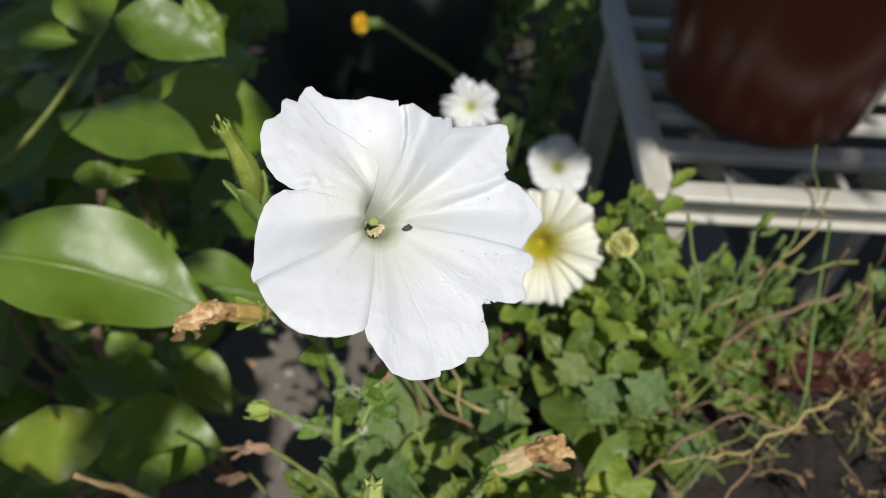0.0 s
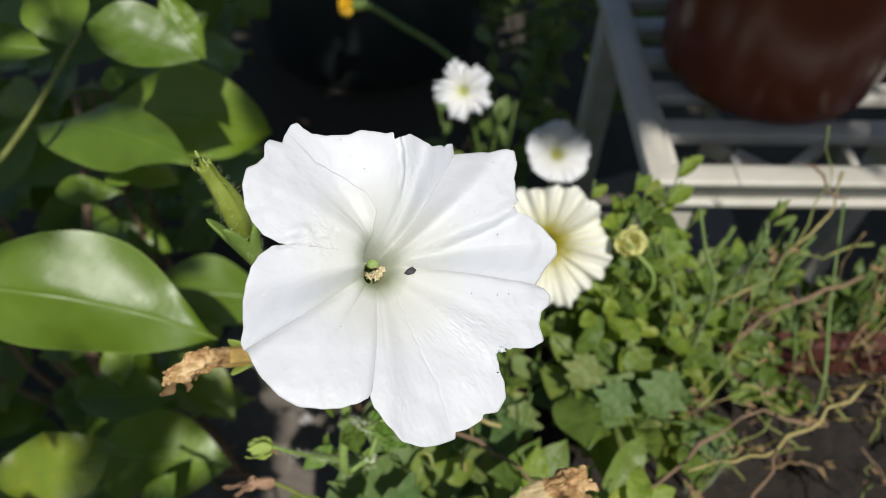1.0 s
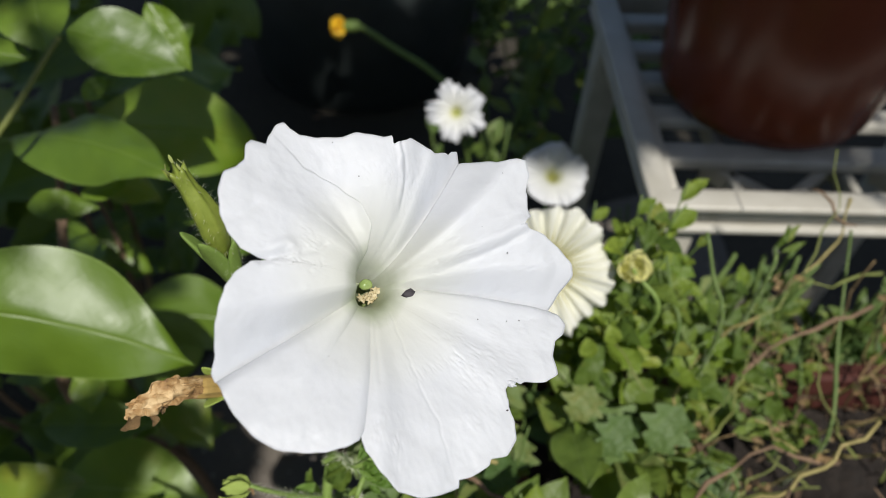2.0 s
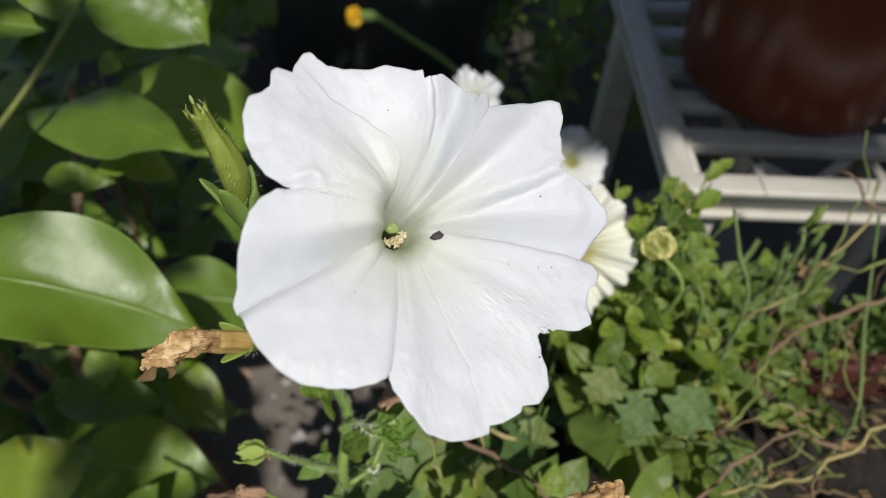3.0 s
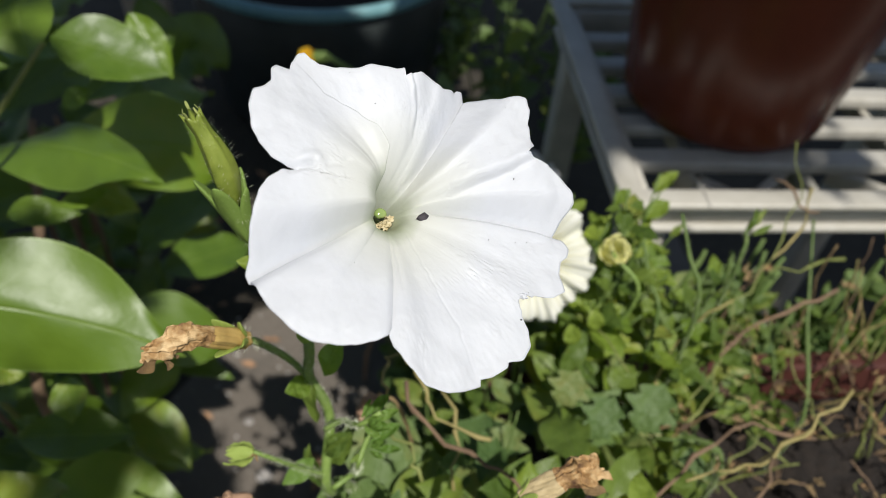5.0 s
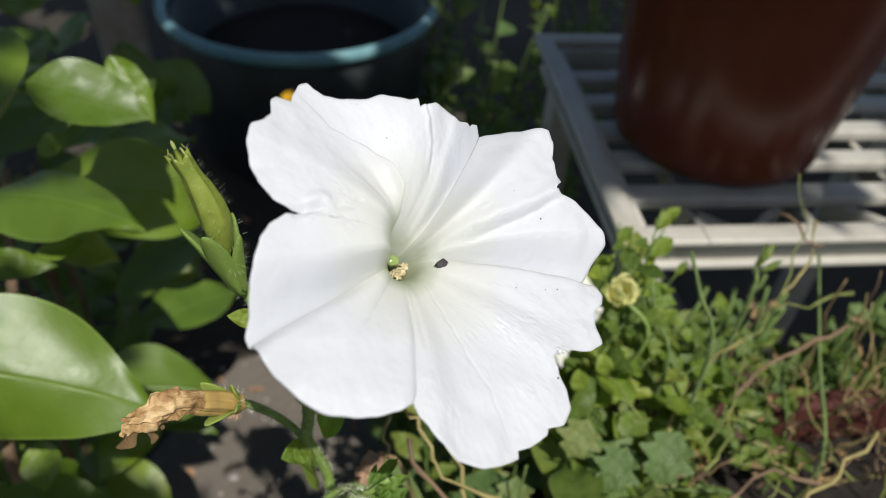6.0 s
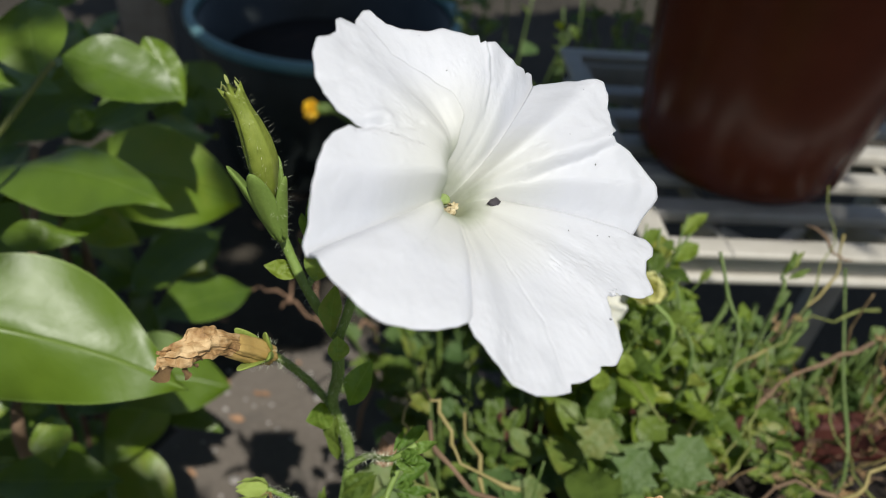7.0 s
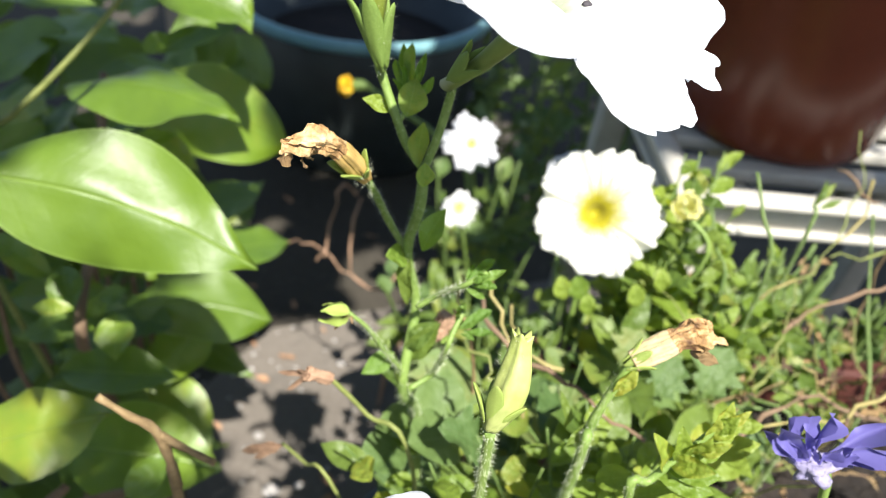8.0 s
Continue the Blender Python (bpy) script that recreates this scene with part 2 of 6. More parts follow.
def earth(nt, b, out):
    big = noise_of(nt, 2.6, 5.0)
    crumbs = noise_of(nt, 90.0, 6.0, rough=0.7)
    col = ramp(nt, big, [(0.3, (0.03, 0.025, 0.017)), (0.7, (0.062, 0.052, 0.036))])
    col = mix_colour(nt, arith(nt, "MULTIPLY", arith(nt, "GREATER_THAN", crumbs, 0.6), 0.6), col, (0.12, 0.1, 0.07))
    nt.links.new(col, b.inputs["Base Color"])
    b.inputs["Roughness"].default_value = 0.95
    bumped(nt, b, arith(nt, "ADD", crumbs, big), 0.8, 0.006)


M_EARTH = material("earth", earth)

# ---- building helpers ----
ORIGIN = {}


def smooth(me):
    for p in me.polygons:
        p.use_smooth = True


def thing(name, base, label, category, group="", kind=""):
    ob = new(name)
    ob.empty_display_size = 0.02
    ob.location = base
    ORIGIN[ob.name] = Vector(base)
    return tagged(ob, label, category, group, kind)


def part(name, bm, mat, parent, label="", flat=False):
    """One mesh part from a bmesh in world coordinates."""
    o = ORIGIN[parent.name]
    bmesh.ops.recalc_face_normals(bm, faces=bm.faces)
    bm.transform(Matrix.Translation(-o))
    me = bpy.data.meshes.new(name)
    bm.to_mesh(me)
    bm.free()
    me.materials.append(mat)
    if not flat:
        smooth(me)
    ob = new(name, me)
    ob.parent = parent
    ORIGIN[ob.name] = o
    return tagged(ob, label)


def solid(name, bm, mat, label, category, kind="", flat=True, group=""):
    bmesh.ops.recalc_face_normals(bm, faces=bm.faces)
    me = bpy.data.meshes.new(name)
    bm.to_mesh(me)
    bm.free()
    me.materials.append(mat)
    if not flat:
        smooth(me)
    ob = new(name, me)
    ORIGIN[ob.name] = Vector((0, 0, 0))
    return tagged(ob, label, category, group, kind)


def piece(name, me, parent, m, label=""):
    """A part on a shared mesh, at the world matrix m; its own local frame stays the mesh's."""
    ob = new(name, me)
    ob.parent = parent
    inv = Matrix.Translation(-ORIGIN[parent.name])
    if parent.parent is not None and parent.matrix_basis != Matrix.Identity(4):
        inv = parent.matrix_basis.inverted() @ inv
    ob.matrix_basis = inv @ m
    ORIGIN[ob.name] = ORIGIN[parent.name]
    return tagged(ob, label)


def aim(base, tip, up, width=1.0, thick=None):
    """Frame with y from base to tip (its length the scale), z near up."""
    base, tip = Vector(base), Vector(tip)
    y = tip - base
    n = y.length
    y = y / n
    z = Vector(up)
    z = (z - y * z.dot(y)).normalized()
    x = y.cross(z)
    r = Matrix((x, y, z)).transposed().to_4x4()
    return Matrix.Translation(base) @ r @ Matrix.Diagonal((n * width, n, thick or n, 1))


def curve_points(pts, steps=6):
    """Catmull-Rom through the points."""
    p = [Vector(q) for q in pts]
    p = [p[0] * 2 - p[1]] + p + [p[-1] * 2 - p[-2]]
    out = []
    for a, b, c, d in zip(p, p[1:], p[2:], p[3:]):
        for k in range(steps):
            t = k / steps
            out.append(0.5 * (2 * b + (c - a) * t + (2 * a - 5 * b + 4 * c - d) * t * t + (3 * b - a - 3 * c + d) * t ** 3))
    return out + [p[-2]]


def tube(bm, pts, r0, r1, sides=7, steps=5, knobs=0.0, profile=None):
    """A tapered, closed tube along a smooth curve."""
    line = curve_points(pts, steps)
    n = len(line)
    rings = []
    side = Vector((0.3, 0.9, 0.2))
    for i, c in enumerate(line):
        d = (line[min(i + 1, n - 1)] - line[max(i - 1, 0)]).normalized()
        side = (side - d * side.dot(d)).normalized()
        other = d.cross(side)
        t = i / (n - 1)
        r = profile(t) if profile else r0 + (r1 - r0) * t
        r *= 1 + knobs * noise.noise(c * 160)
        rings.append([bm.verts.new(c + r * (math.cos(a) * side + math.sin(a) * other)) for a in (2 * math.pi * k / sides for k in range(sides))])
    for a, b in zip(rings, rings[1:]):
        for k in range(sides):
            bm.faces.new((a[k], a[(k + 1) % sides], b[(k + 1) % sides], b[k]))
    bm.faces.new(rings[0][::-1])
    bm.faces.new(rings[-1])
    return line


def fuzz(lines, length, count, seed):
    """Fine hairs along stems: (line, radius) pairs, count to the metre."""
    rnd = random.Random(seed)
    bm = bmesh.new()
    for line, rad in lines:
        spans = [(q - p).length for p, q in zip(line, line[1:])]
        for i in rnd.choices(range(len(spans)), spans, k=int(count * sum(spans))):
            c = line[i].lerp(line[i + 1], rnd.random())
            d = (line[i + 1] - line[i]).normalized()
            o = Vector((rnd.gauss(0, 1), rnd.gauss(0, 1), rnd.gauss(0, 1)))
            o = (o - d * o.dot(d)).normalized()
            q = d.cross(o) * 0.000042
            r = rad(i / (len(line) - 1)) if callable(rad) else rad
            root = c + o * r * 0.9
            tip = root + (o + d * rnd.uniform(-0.2, 0.5)) * length * rnd.uniform(0.5, 1.2)
            v = [bm.verts.new(root + q), bm.verts.new(root - q), bm.verts.new(tip)]
            bm.faces.new(v)
    return bm


def blade(wid, peak=0.45, fold=0.25, droop=0.2, wave=0.02, tipped=1.0, seed=0, lobes=0, ny=12, nx=6, twist=0.0, bow=0.0):
    """A unit leaf along y with a folded midrib, bent down along its length, its margin slightly wavy."""
    rnd = random.Random(seed)
    ph = rnd.uniform(0, 6)
    bm = bmesh.new()
    across = bm.verts.layers.float_vector.new("leaf")
    rows = []
    for j in range(ny + 1):
        s = j / ny
        q = s ** (math.log(0.5) / math.log(peak))
        half = 0.5 * wid * math.sin(math.pi * q) ** (0.75 if s < peak else 0.75 + 0.35 * tipped)
        if lobes:
            half *= 1 + 0.28 * math.sin(lobes * math.pi * s + ph)
        half = max(half, 0.006)
        row = []
        for i in range(nx + 1):
            u = 2 * i / nx - 1
            x = u * half * (1 + 0.04 * math.sin(9 * s + ph + (2 if u > 0 else 0)))
            z = fold * abs(x) ** 1.25 - droop * s * s + droop * 0.35 * s
            z += wave * abs(u) ** 2 * math.sin(11 * s + ph + (1.7 if u > 0 else 0)) + 0.012 * noise.noise((x * 9 + seed, s * 7, 0))
            x += twist * s * z
            v = bm.verts.new((x + 4 * bow * s * (1 - s), s - droop * 0.25 * s * s, z + twist * x * s))
            v[across] = (u * half, s, abs(u))
            row.append(v)
        rows.append(row)
    for a, b in zip(rows, rows[1:]):
        for i in range(nx):
            bm.faces.new((a[i], a[i + 1], b[i + 1], b[i]))
    end = rows[-1][nx // 2].co.copy()
    turn = Matrix.Rotation(-math.atan2(end.z, end.y), 4, "X")
    bm.transform(Matrix.Scale(1 / math.hypot(end.y, end.z), 4) @ turn)
    return bm


def sepal_shape(seed, broad=1.0):
    """A thick, blunt, strap-like sepal along y."""
    bm = bmesh.new()
    bmesh.ops.create_icosphere(bm, subdivisions=3, radius=1)
    for v in bm.verts:
        t = (v.co.y + 1) / 2
        w = 0.085 + 0.06 * math.sin(math.pi * min(1, t * 0.75))
        v.co = Vector((v.co.x * w * broad, t, v.co.z * 0.05 + 0.12 * t * t - 0.03 * abs(v.co.x) + 0.01 * noise.noise((t * 5, v.co.x * 3, seed))))
    return bm


def shared(name, bm, mat):
    bmesh.ops.recalc_face_normals(bm, faces=bm.faces)
    if sum(f.normal.z for f in bm.faces) < 0:
        bmesh.ops.reverse_faces(bm, faces=bm.faces)
    me = bpy.data.meshes.new(name)
    bm.to_mesh(me)
    bm.free()
    me.materials.append(mat)
    smooth(me)
    return me


SHRUB_LEAVES = [shared("shrub_leaf", blade(w, 0.46, f, d, 0.02, 0.9, k, 0, 18, 10), M_SHRUB) for k, (w, f, d) in enumerate([(0.46, 0.35, 0.22), (0.42, 0.25, 0.3), (0.5, 0.3, 0.15), (0.44, 0.45, 0.1)])]
SHRUB_LEAVES += [shared("shrub_leaf", blade(0.54, 0.5, -0.15, 0.12, 0.03, 0.15, 6, 0, 18, 10, 0, -0.08), M_SHRUB), shared("shrub_leaf", blade(0.5, 0.44, -0.15, 0.2, 0.06, 0.6, 8, 0, 24, 10), M_SHRUB), shared("shrub_leaf", blade(0.45, 0.46, -0.45, 0.2, 0.03, 0.9, 5, 0, 24, 12, 0, -0.065), M_SHRUB)]
SPRIGS = [shared("young_leaf", blade(w, 0.6, 0.9, d, 0.03, 0.15, 70 + k), M_YOUNG_LEAF) for k, (w, d) in enumerate([(0.36, -0.2), (0.3, -0.35), (0.42, 0.1)])]
YOUNG_LEAVES = [shared("young_leaf", blade(w, 0.5, f, d, 0.03, 0.5, 80 + k), M_YOUNG_LEAF) for k, (w, f, d) in enumerate([(0.5, 0.5, 0.2), (0.44, 0.5, 0.3)])]
SOFT_LEAVES = [shared("soft_leaf", blade(w, 0.5, f, d, 0.03, 0.8, 10 + k), M_LEAF) for k, (w, f, d) in enumerate([(0.44, 0.5, 0.25), (0.38, 0.4, 0.4), (0.5, 0.3, 0.2), (0.34, 0.6, 0.1)])]
LIME_LEAVES = [shared("lime_leaf", blade(w, 0.5, f, d, 0.03, 0.5, 20 + k), M_LIME_LEAF) for k, (w, f, d) in enumerate([(0.5, 0.5, 0.2), (0.44, 0.5, 0.35), (0.58, 0.4, 0.1)])]
LOBED_LEAVES = [shared("lobed_leaf", blade(w, 0.55, f, d, 0.03, 0.4, 30 + k, 7, 24, 6), M_BLUE_LEAF) for k, (w, f, d) in enumerate([(0.8, 0.25, 0.15), (0.7, 0.35, 0.3)])]
BLUE_LEAVES = [shared("grey_green_leaf", blade(w, 0.55, f, d, 0.02, 0.3, 40 + k), M_BLUE_LEAF) for k, (w, f, d) in enumerate([(0.72, 0.3, 0.2), (0.6, 0.4, 0.3)])]
SEPAL = shared("sepal", sepal_shape(1), M_SEPAL)
TOOTH = shared("tooth", sepal_shape(3), M_BUD_PALE)
SEPAL_WIDE = shared("sepal", sepal_shape(4, 0.85), M_SEPAL)
SEPAL_LIME = shared("sepal", sepal_shape(2), M_SEPAL_LIME)
SEPAL_BROAD = shared("sepal", blade(0.42, 0.45, 0.5, 0.2, 0.03, 0.7, 27), M_SEPAL_LIME)


def frame_of(origin, normal, toward):
    z = Vector(normal).normalized()
    x = Vector(toward)
    x = (x - z * x.dot(z)).normalized()
    y = z.cross(x)
    m = Matrix((x, y, z)).transposed().to_4x4()
    m.translation = Vector(origin)
    return m


def periodic(table, a):
    """Smooth value at angle a (degrees) from (degrees, value) pairs in order over one turn."""
    n = len(table)
    a = (a - table[0][0]) % 360 + table[0][0]
    for k in range(n):
        a0, v0 = table[k]
        a1, v1 = table[(k + 1) % n]
        if k == n - 1:
            a1 += 360
        if a0 <= a <= a1:
            t = (a - a0) / (a1 - a0)
            return v0 + (v1 - v0) * t * t * (3 - 2 * t)
    return table[0][1]


def within(table, a):
    """Value at a between the ends of an ordered list of pairs."""
    for (a0, v0), (a1, v1) in zip(table, table[1:]):
        if a <= a1:
            t = (a - a0) / (a1 - a0)
            return v0 + (v1 - v0) * (0.55 * t + 0.45 * t * t * (3 - 2 * t))
    return table[-1][1]


def local_part(name, bm, mat, parent, m, label="", solidify=0.0):
    """A part whose own frame is m (world)."""
    bmesh.ops.recalc_face_normals(bm, faces=bm.faces)
    me = bpy.data.meshes.new(name)
    bm.to_mesh(me)
    bm.free()
    me.materials.append(mat)
    smooth(me)
    ob = piece(name, me, parent, m, label)
    if solidify:
        mod = ob.modifiers.new("thickness", "SOLIDIFY")
        mod.thickness, mod.offset = solidify, 0
    return ob


# ---- ground ----
bm = bmesh.new()
bmesh.ops.create_grid(bm, x_segments=60, y_segments=60, size=15)
for v in bm.verts:
    v.co.z += 0.0
solid("ground", bm, M_EARTH, "dark trodden earth with stains", "ground", "structure")
# a poured slab, its far edge chipped
bm = bmesh.new()
top, foot = [], []
for (x0, y0), (x1, y1), n in (((-0.55, 0.33), (0.5, 0.3), 20), ((0.5, 0.3), (0.5, 1.12), 20), ((0.5, 1.12), (-0.234, 0.853), 60), ((-0.234, 0.853), (-0.55, 0.33), 40)):
    for k in range(n):
        t = k / n
        x, y = x0 + (x1 - x0) * t, y0 + (y1 - y0) * t
        wear = 0.006 * noise.noise((x * 30, y * 30, 1)) + 0.003 * noise.noise((x * 110, y * 110, 4))
        top.append(bm.verts.new((x + wear, y + wear, 0.004 + 0.001 * noise.noise((x * 60, y * 60, 7)))))
        foot.append(bm.verts.new((x + wear * 0.6 + 0.003, y + wear * 0.6 + 0.004, -0.02)))
bm.faces.new(top)
for k in range(len(top)):
    bm.faces.new((top[k], foot[k], foot[(k + 1) % len(top)], top[(k + 1) % len(top)]))
solid("paving_slab", bm, M_CONCRETE, "stained grey-brown concrete slab with a chipped edge", "paving", "structure")

# ---- the big white petunia ----
plant = thing("petunia_plant", (-0.03, 0.295, 0.36), "hairy petunia with one large white flower, a bud and withered bloom", "petunia")
FLOWER = frame_of((-0.0275, 0.2495, 0.7578), (0.406, -0.36, 0.84), (0.8589, 0.4641, -0.2163))

PETALS = {}
PETALS["right"] = [(-22.5, 42.5), (-18.2, 43.4), (-12.5, 46), (-9.7, 45.6), (-5.7, 43.6), (0.7, 39.3), (5, 35.1), (7, 33.9), (8.3, 35), (8.7, 36.9), (11, 37), (17.6, 39.8), (22.1, 43.9), (25.5, 45.3), (27.3, 44.2), (31.8, 40.2), (39.5, 37.5), (40.8, 37.1)]
PETALS["top"] = [(40.8, 38.2), (43.5, 39.3), (45.2, 38), (46.5, 35.9), (53.3, 32.1), (58.4, 31.8), (65.1, 31.2), (67.6, 30.1), (72.3, 28.6), (72.6, 30.4), (75.9, 29.9), (81.9, 30.6), (85.7, 31.1), (90.8, 30.6), (99, 31.9), (104.6, 33.7), (106.6, 35.8), (107.1, 37.6), (109.5, 37.8), (114, 36.5), (117.4, 35.3), (120.3, 37.5), (122.5, 37.5), (127.4, 35.5), (131.2, 35.7), (135.1, 36.9), (140.2, 36.2), (146.4, 34.4), (152.2, 32.1), (157.3, 29.2), (159.6, 26.3), (160.2, 24)]
PETALS["left"] = [(160.2, 24), (162.2, 27.1), (167.4, 30.1), (171.6, 31.7), (177.8, 33.3), (182.5, 34.3), (189.1, 35.2), (193.8, 36.9), (196.2, 36.9)]
PETALS["lower_left"] = [(196.2, 36.9), (200.9, 37.8), (206.3, 38.6), (213.1, 39.1), (219.2, 38.7), (225.5, 37.1), (230.6, 35.7), (235.9, 33.8), (240.1, 32), (241.8, 30.2)]
PETALS["bottom"] = [(241.8, 30.2), (242.2, 31.6), (244.1, 33.7), (249.9, 37.4), (254.9, 40.6), (261.8, 42.4), (267, 42.8), (272.7, 43), (273, 41.7), (277.1, 42.3), (282.7, 42.3), (284.3, 41.6), (288.9, 43.2), (293.8, 42.5), (297.4, 39.9), (299.4, 36.8), (302.5, 34.1), (306.7, 34), (307.4, 35), (307.9, 36.6), (309.2, 37), (314.6, 42.4), (318.2, 44.4), (322.9, 42.4), (327.4, 42.5), (330.8, 44.6), (333.5, 45.2), (336, 43.9), (337.5, 42.5)]
RISE = [(-22, 9.0), (-8, 14.0), (10, 16.0), (26, 14.5), (42, 7.5), (56, 12.0), (72, 14.5), (108, 10.5), (137, 13.4), (158, 14.0), (175, 13.8), (194, 9.0), (215, 12.5), (243, 14.5), (265, 12.0), (300, 12.0), (318, 10.5)]
SPREAD = [(-22, 15.0), (10, 12.0), (42, 9.0), (75, 8.0), (130, 6.5), (165, 5.0), (194, 12.0), (243, 15.0), (290, 19.0)]
SEAMS = [(-22.5, 1.8, 0.8, 5.0), (40.8, 1.5, 1.0, 4.5), (196.2, 2.4, 6.5, 0.9), (241.8, 1.1, 1.0, 2.5)]
# how far each seam swings sideways (degrees) on its way into the throat
SWING = [(-22.5, 13.0), (40.8, -16.0), (100, 0.0), (160.2, 0.0), (196.2, 5.0), (241.8, 8.0), (290, 6.0)]
# the rolled edge of the left side: radius (mm), its angle there, how far it stands over the top petal's wall (mm)
ROLL = [(2.6, 135.0, 0.0), (4.5, 115.0, 0.0), (7.0, 98.0, 0.4), (11.0, 90.5, 1.0), (15.5, 93.5, 1.5), (20.0, 100.5, 0.8), (25.0, 107.5, 0.2), (27.5, 111.0, 0.0), (60.0, 120.0, 0.0)]
# creases: height (mm), breadth (mm), then the points that each runs through
CREASES = [
    (0.4, 0.6, (10.3, 29.5), (10.6, 24.5), (9.8, 19.4), (8.3, 14.3)),
    (-0.3, 0.5, (11.6, 29.5), (11.6, 24.5), (10.9, 19.4), (9.4, 14.3)),
    (0.75, 1.5, (34.5, 4.3), (25.9, 2.5), (19.9, 1.9), (13.9, 0.7)),
    (-0.55, 0.9, (34.7, 2.6), (25.9, 0.6), (19.9, 0.2), (13.0, -0.6)),
    (-0.12, 0.35, (2.4, -6.5), (1.8, -12.9), (1.6, -22.4), (2.4, -30.7), (1.9, -42.5)),
    (-0.28, 0.6, (-2.0, -8.0), (-4.4, -14.0), (-7.0, -20.0)),
    (-0.8, 0.9, (-24.0, 8.2), (-21.0, 8.4), (-18.0, 8.0)),
    (0.45, 1.1, (-20.6, 10.0), (-18.4, 10.6), (-16.6, 9.4)),
    (-0.35, 0.8, (-15.8, 8.2), (-13.0, 8.0), (-10.5, 9.0)),
    (-0.4, 1.4, (-31.0, 17.0), (-25.0, 17.5), (-20.0, 20.0)),
    (0.12, 0.7, (12.0, 9.6), (19.0, 13.0), (24.0, 16.0)),
]
# crinkled spots: angle, radius (mm), breadth (mm), strength
CRINKLES = ((306, 22.6, 6, 0.42), (253, 32, 6, 0.32), (308, 30, 6, 0.5), (72, 21, 5, 0.3), (52, 23, 5, 0.28), (1, 16.5, 5, 0.45), (352, 32, 7, 0.3), (290, 35, 5, 0.28), (155, 19, 5, 0.45), (280, 20, 6, 0.16), (228, 31, 7, 0.16), (330, 35, 6, 0.25))
WALL = [(-22, 0.5), (10, 3.0), (45, 8.0), (80, 11.5), (120, 9.0), (150, 3.0), (175, 0.0), (240, 0.0), (300, 0.0)]

LIP = [(-22, 1.5), (20, 2.4), (75, 2.8), (120, 2.4), (165, 0.9), (240, 0.8), (300, 0.9)]
# which sides of a petal pass under its neighbour
UNDER = {"right": (1, 0), "top": (1, 0), "left": (0, 1), "lower_left": (0, 0), "bottom": (1, 0)}

THROAT = 3.1


def swung(a, r):
    """The true angle of what starts out at angle a on the margin, at radius r (mm)."""
    return a + periodic(SWING, a) * math.exp(-r / 18)


def from_line(x, y, pts):
    """Distance of (x, y) from a run of straight pieces, and how far along it (0 to 1) the nearest place lies."""
    best, along = 1e9, 0.0
    for k, ((x0, y0), (x1, y1)) in enumerate(zip(pts, pts[1:])):
        dx, dy = x1 - x0, y1 - y0
        t = max(0.0, min(1.0, ((x - x0) * dx + (y - y0) * dy) / (dx * dx + dy * dy)))
        d = math.hypot(x - x0 - t * dx, y - y0 - t * dy)
        if d < best:
            best, along = d, (k + t) / (len(pts) - 1)
    return best, along


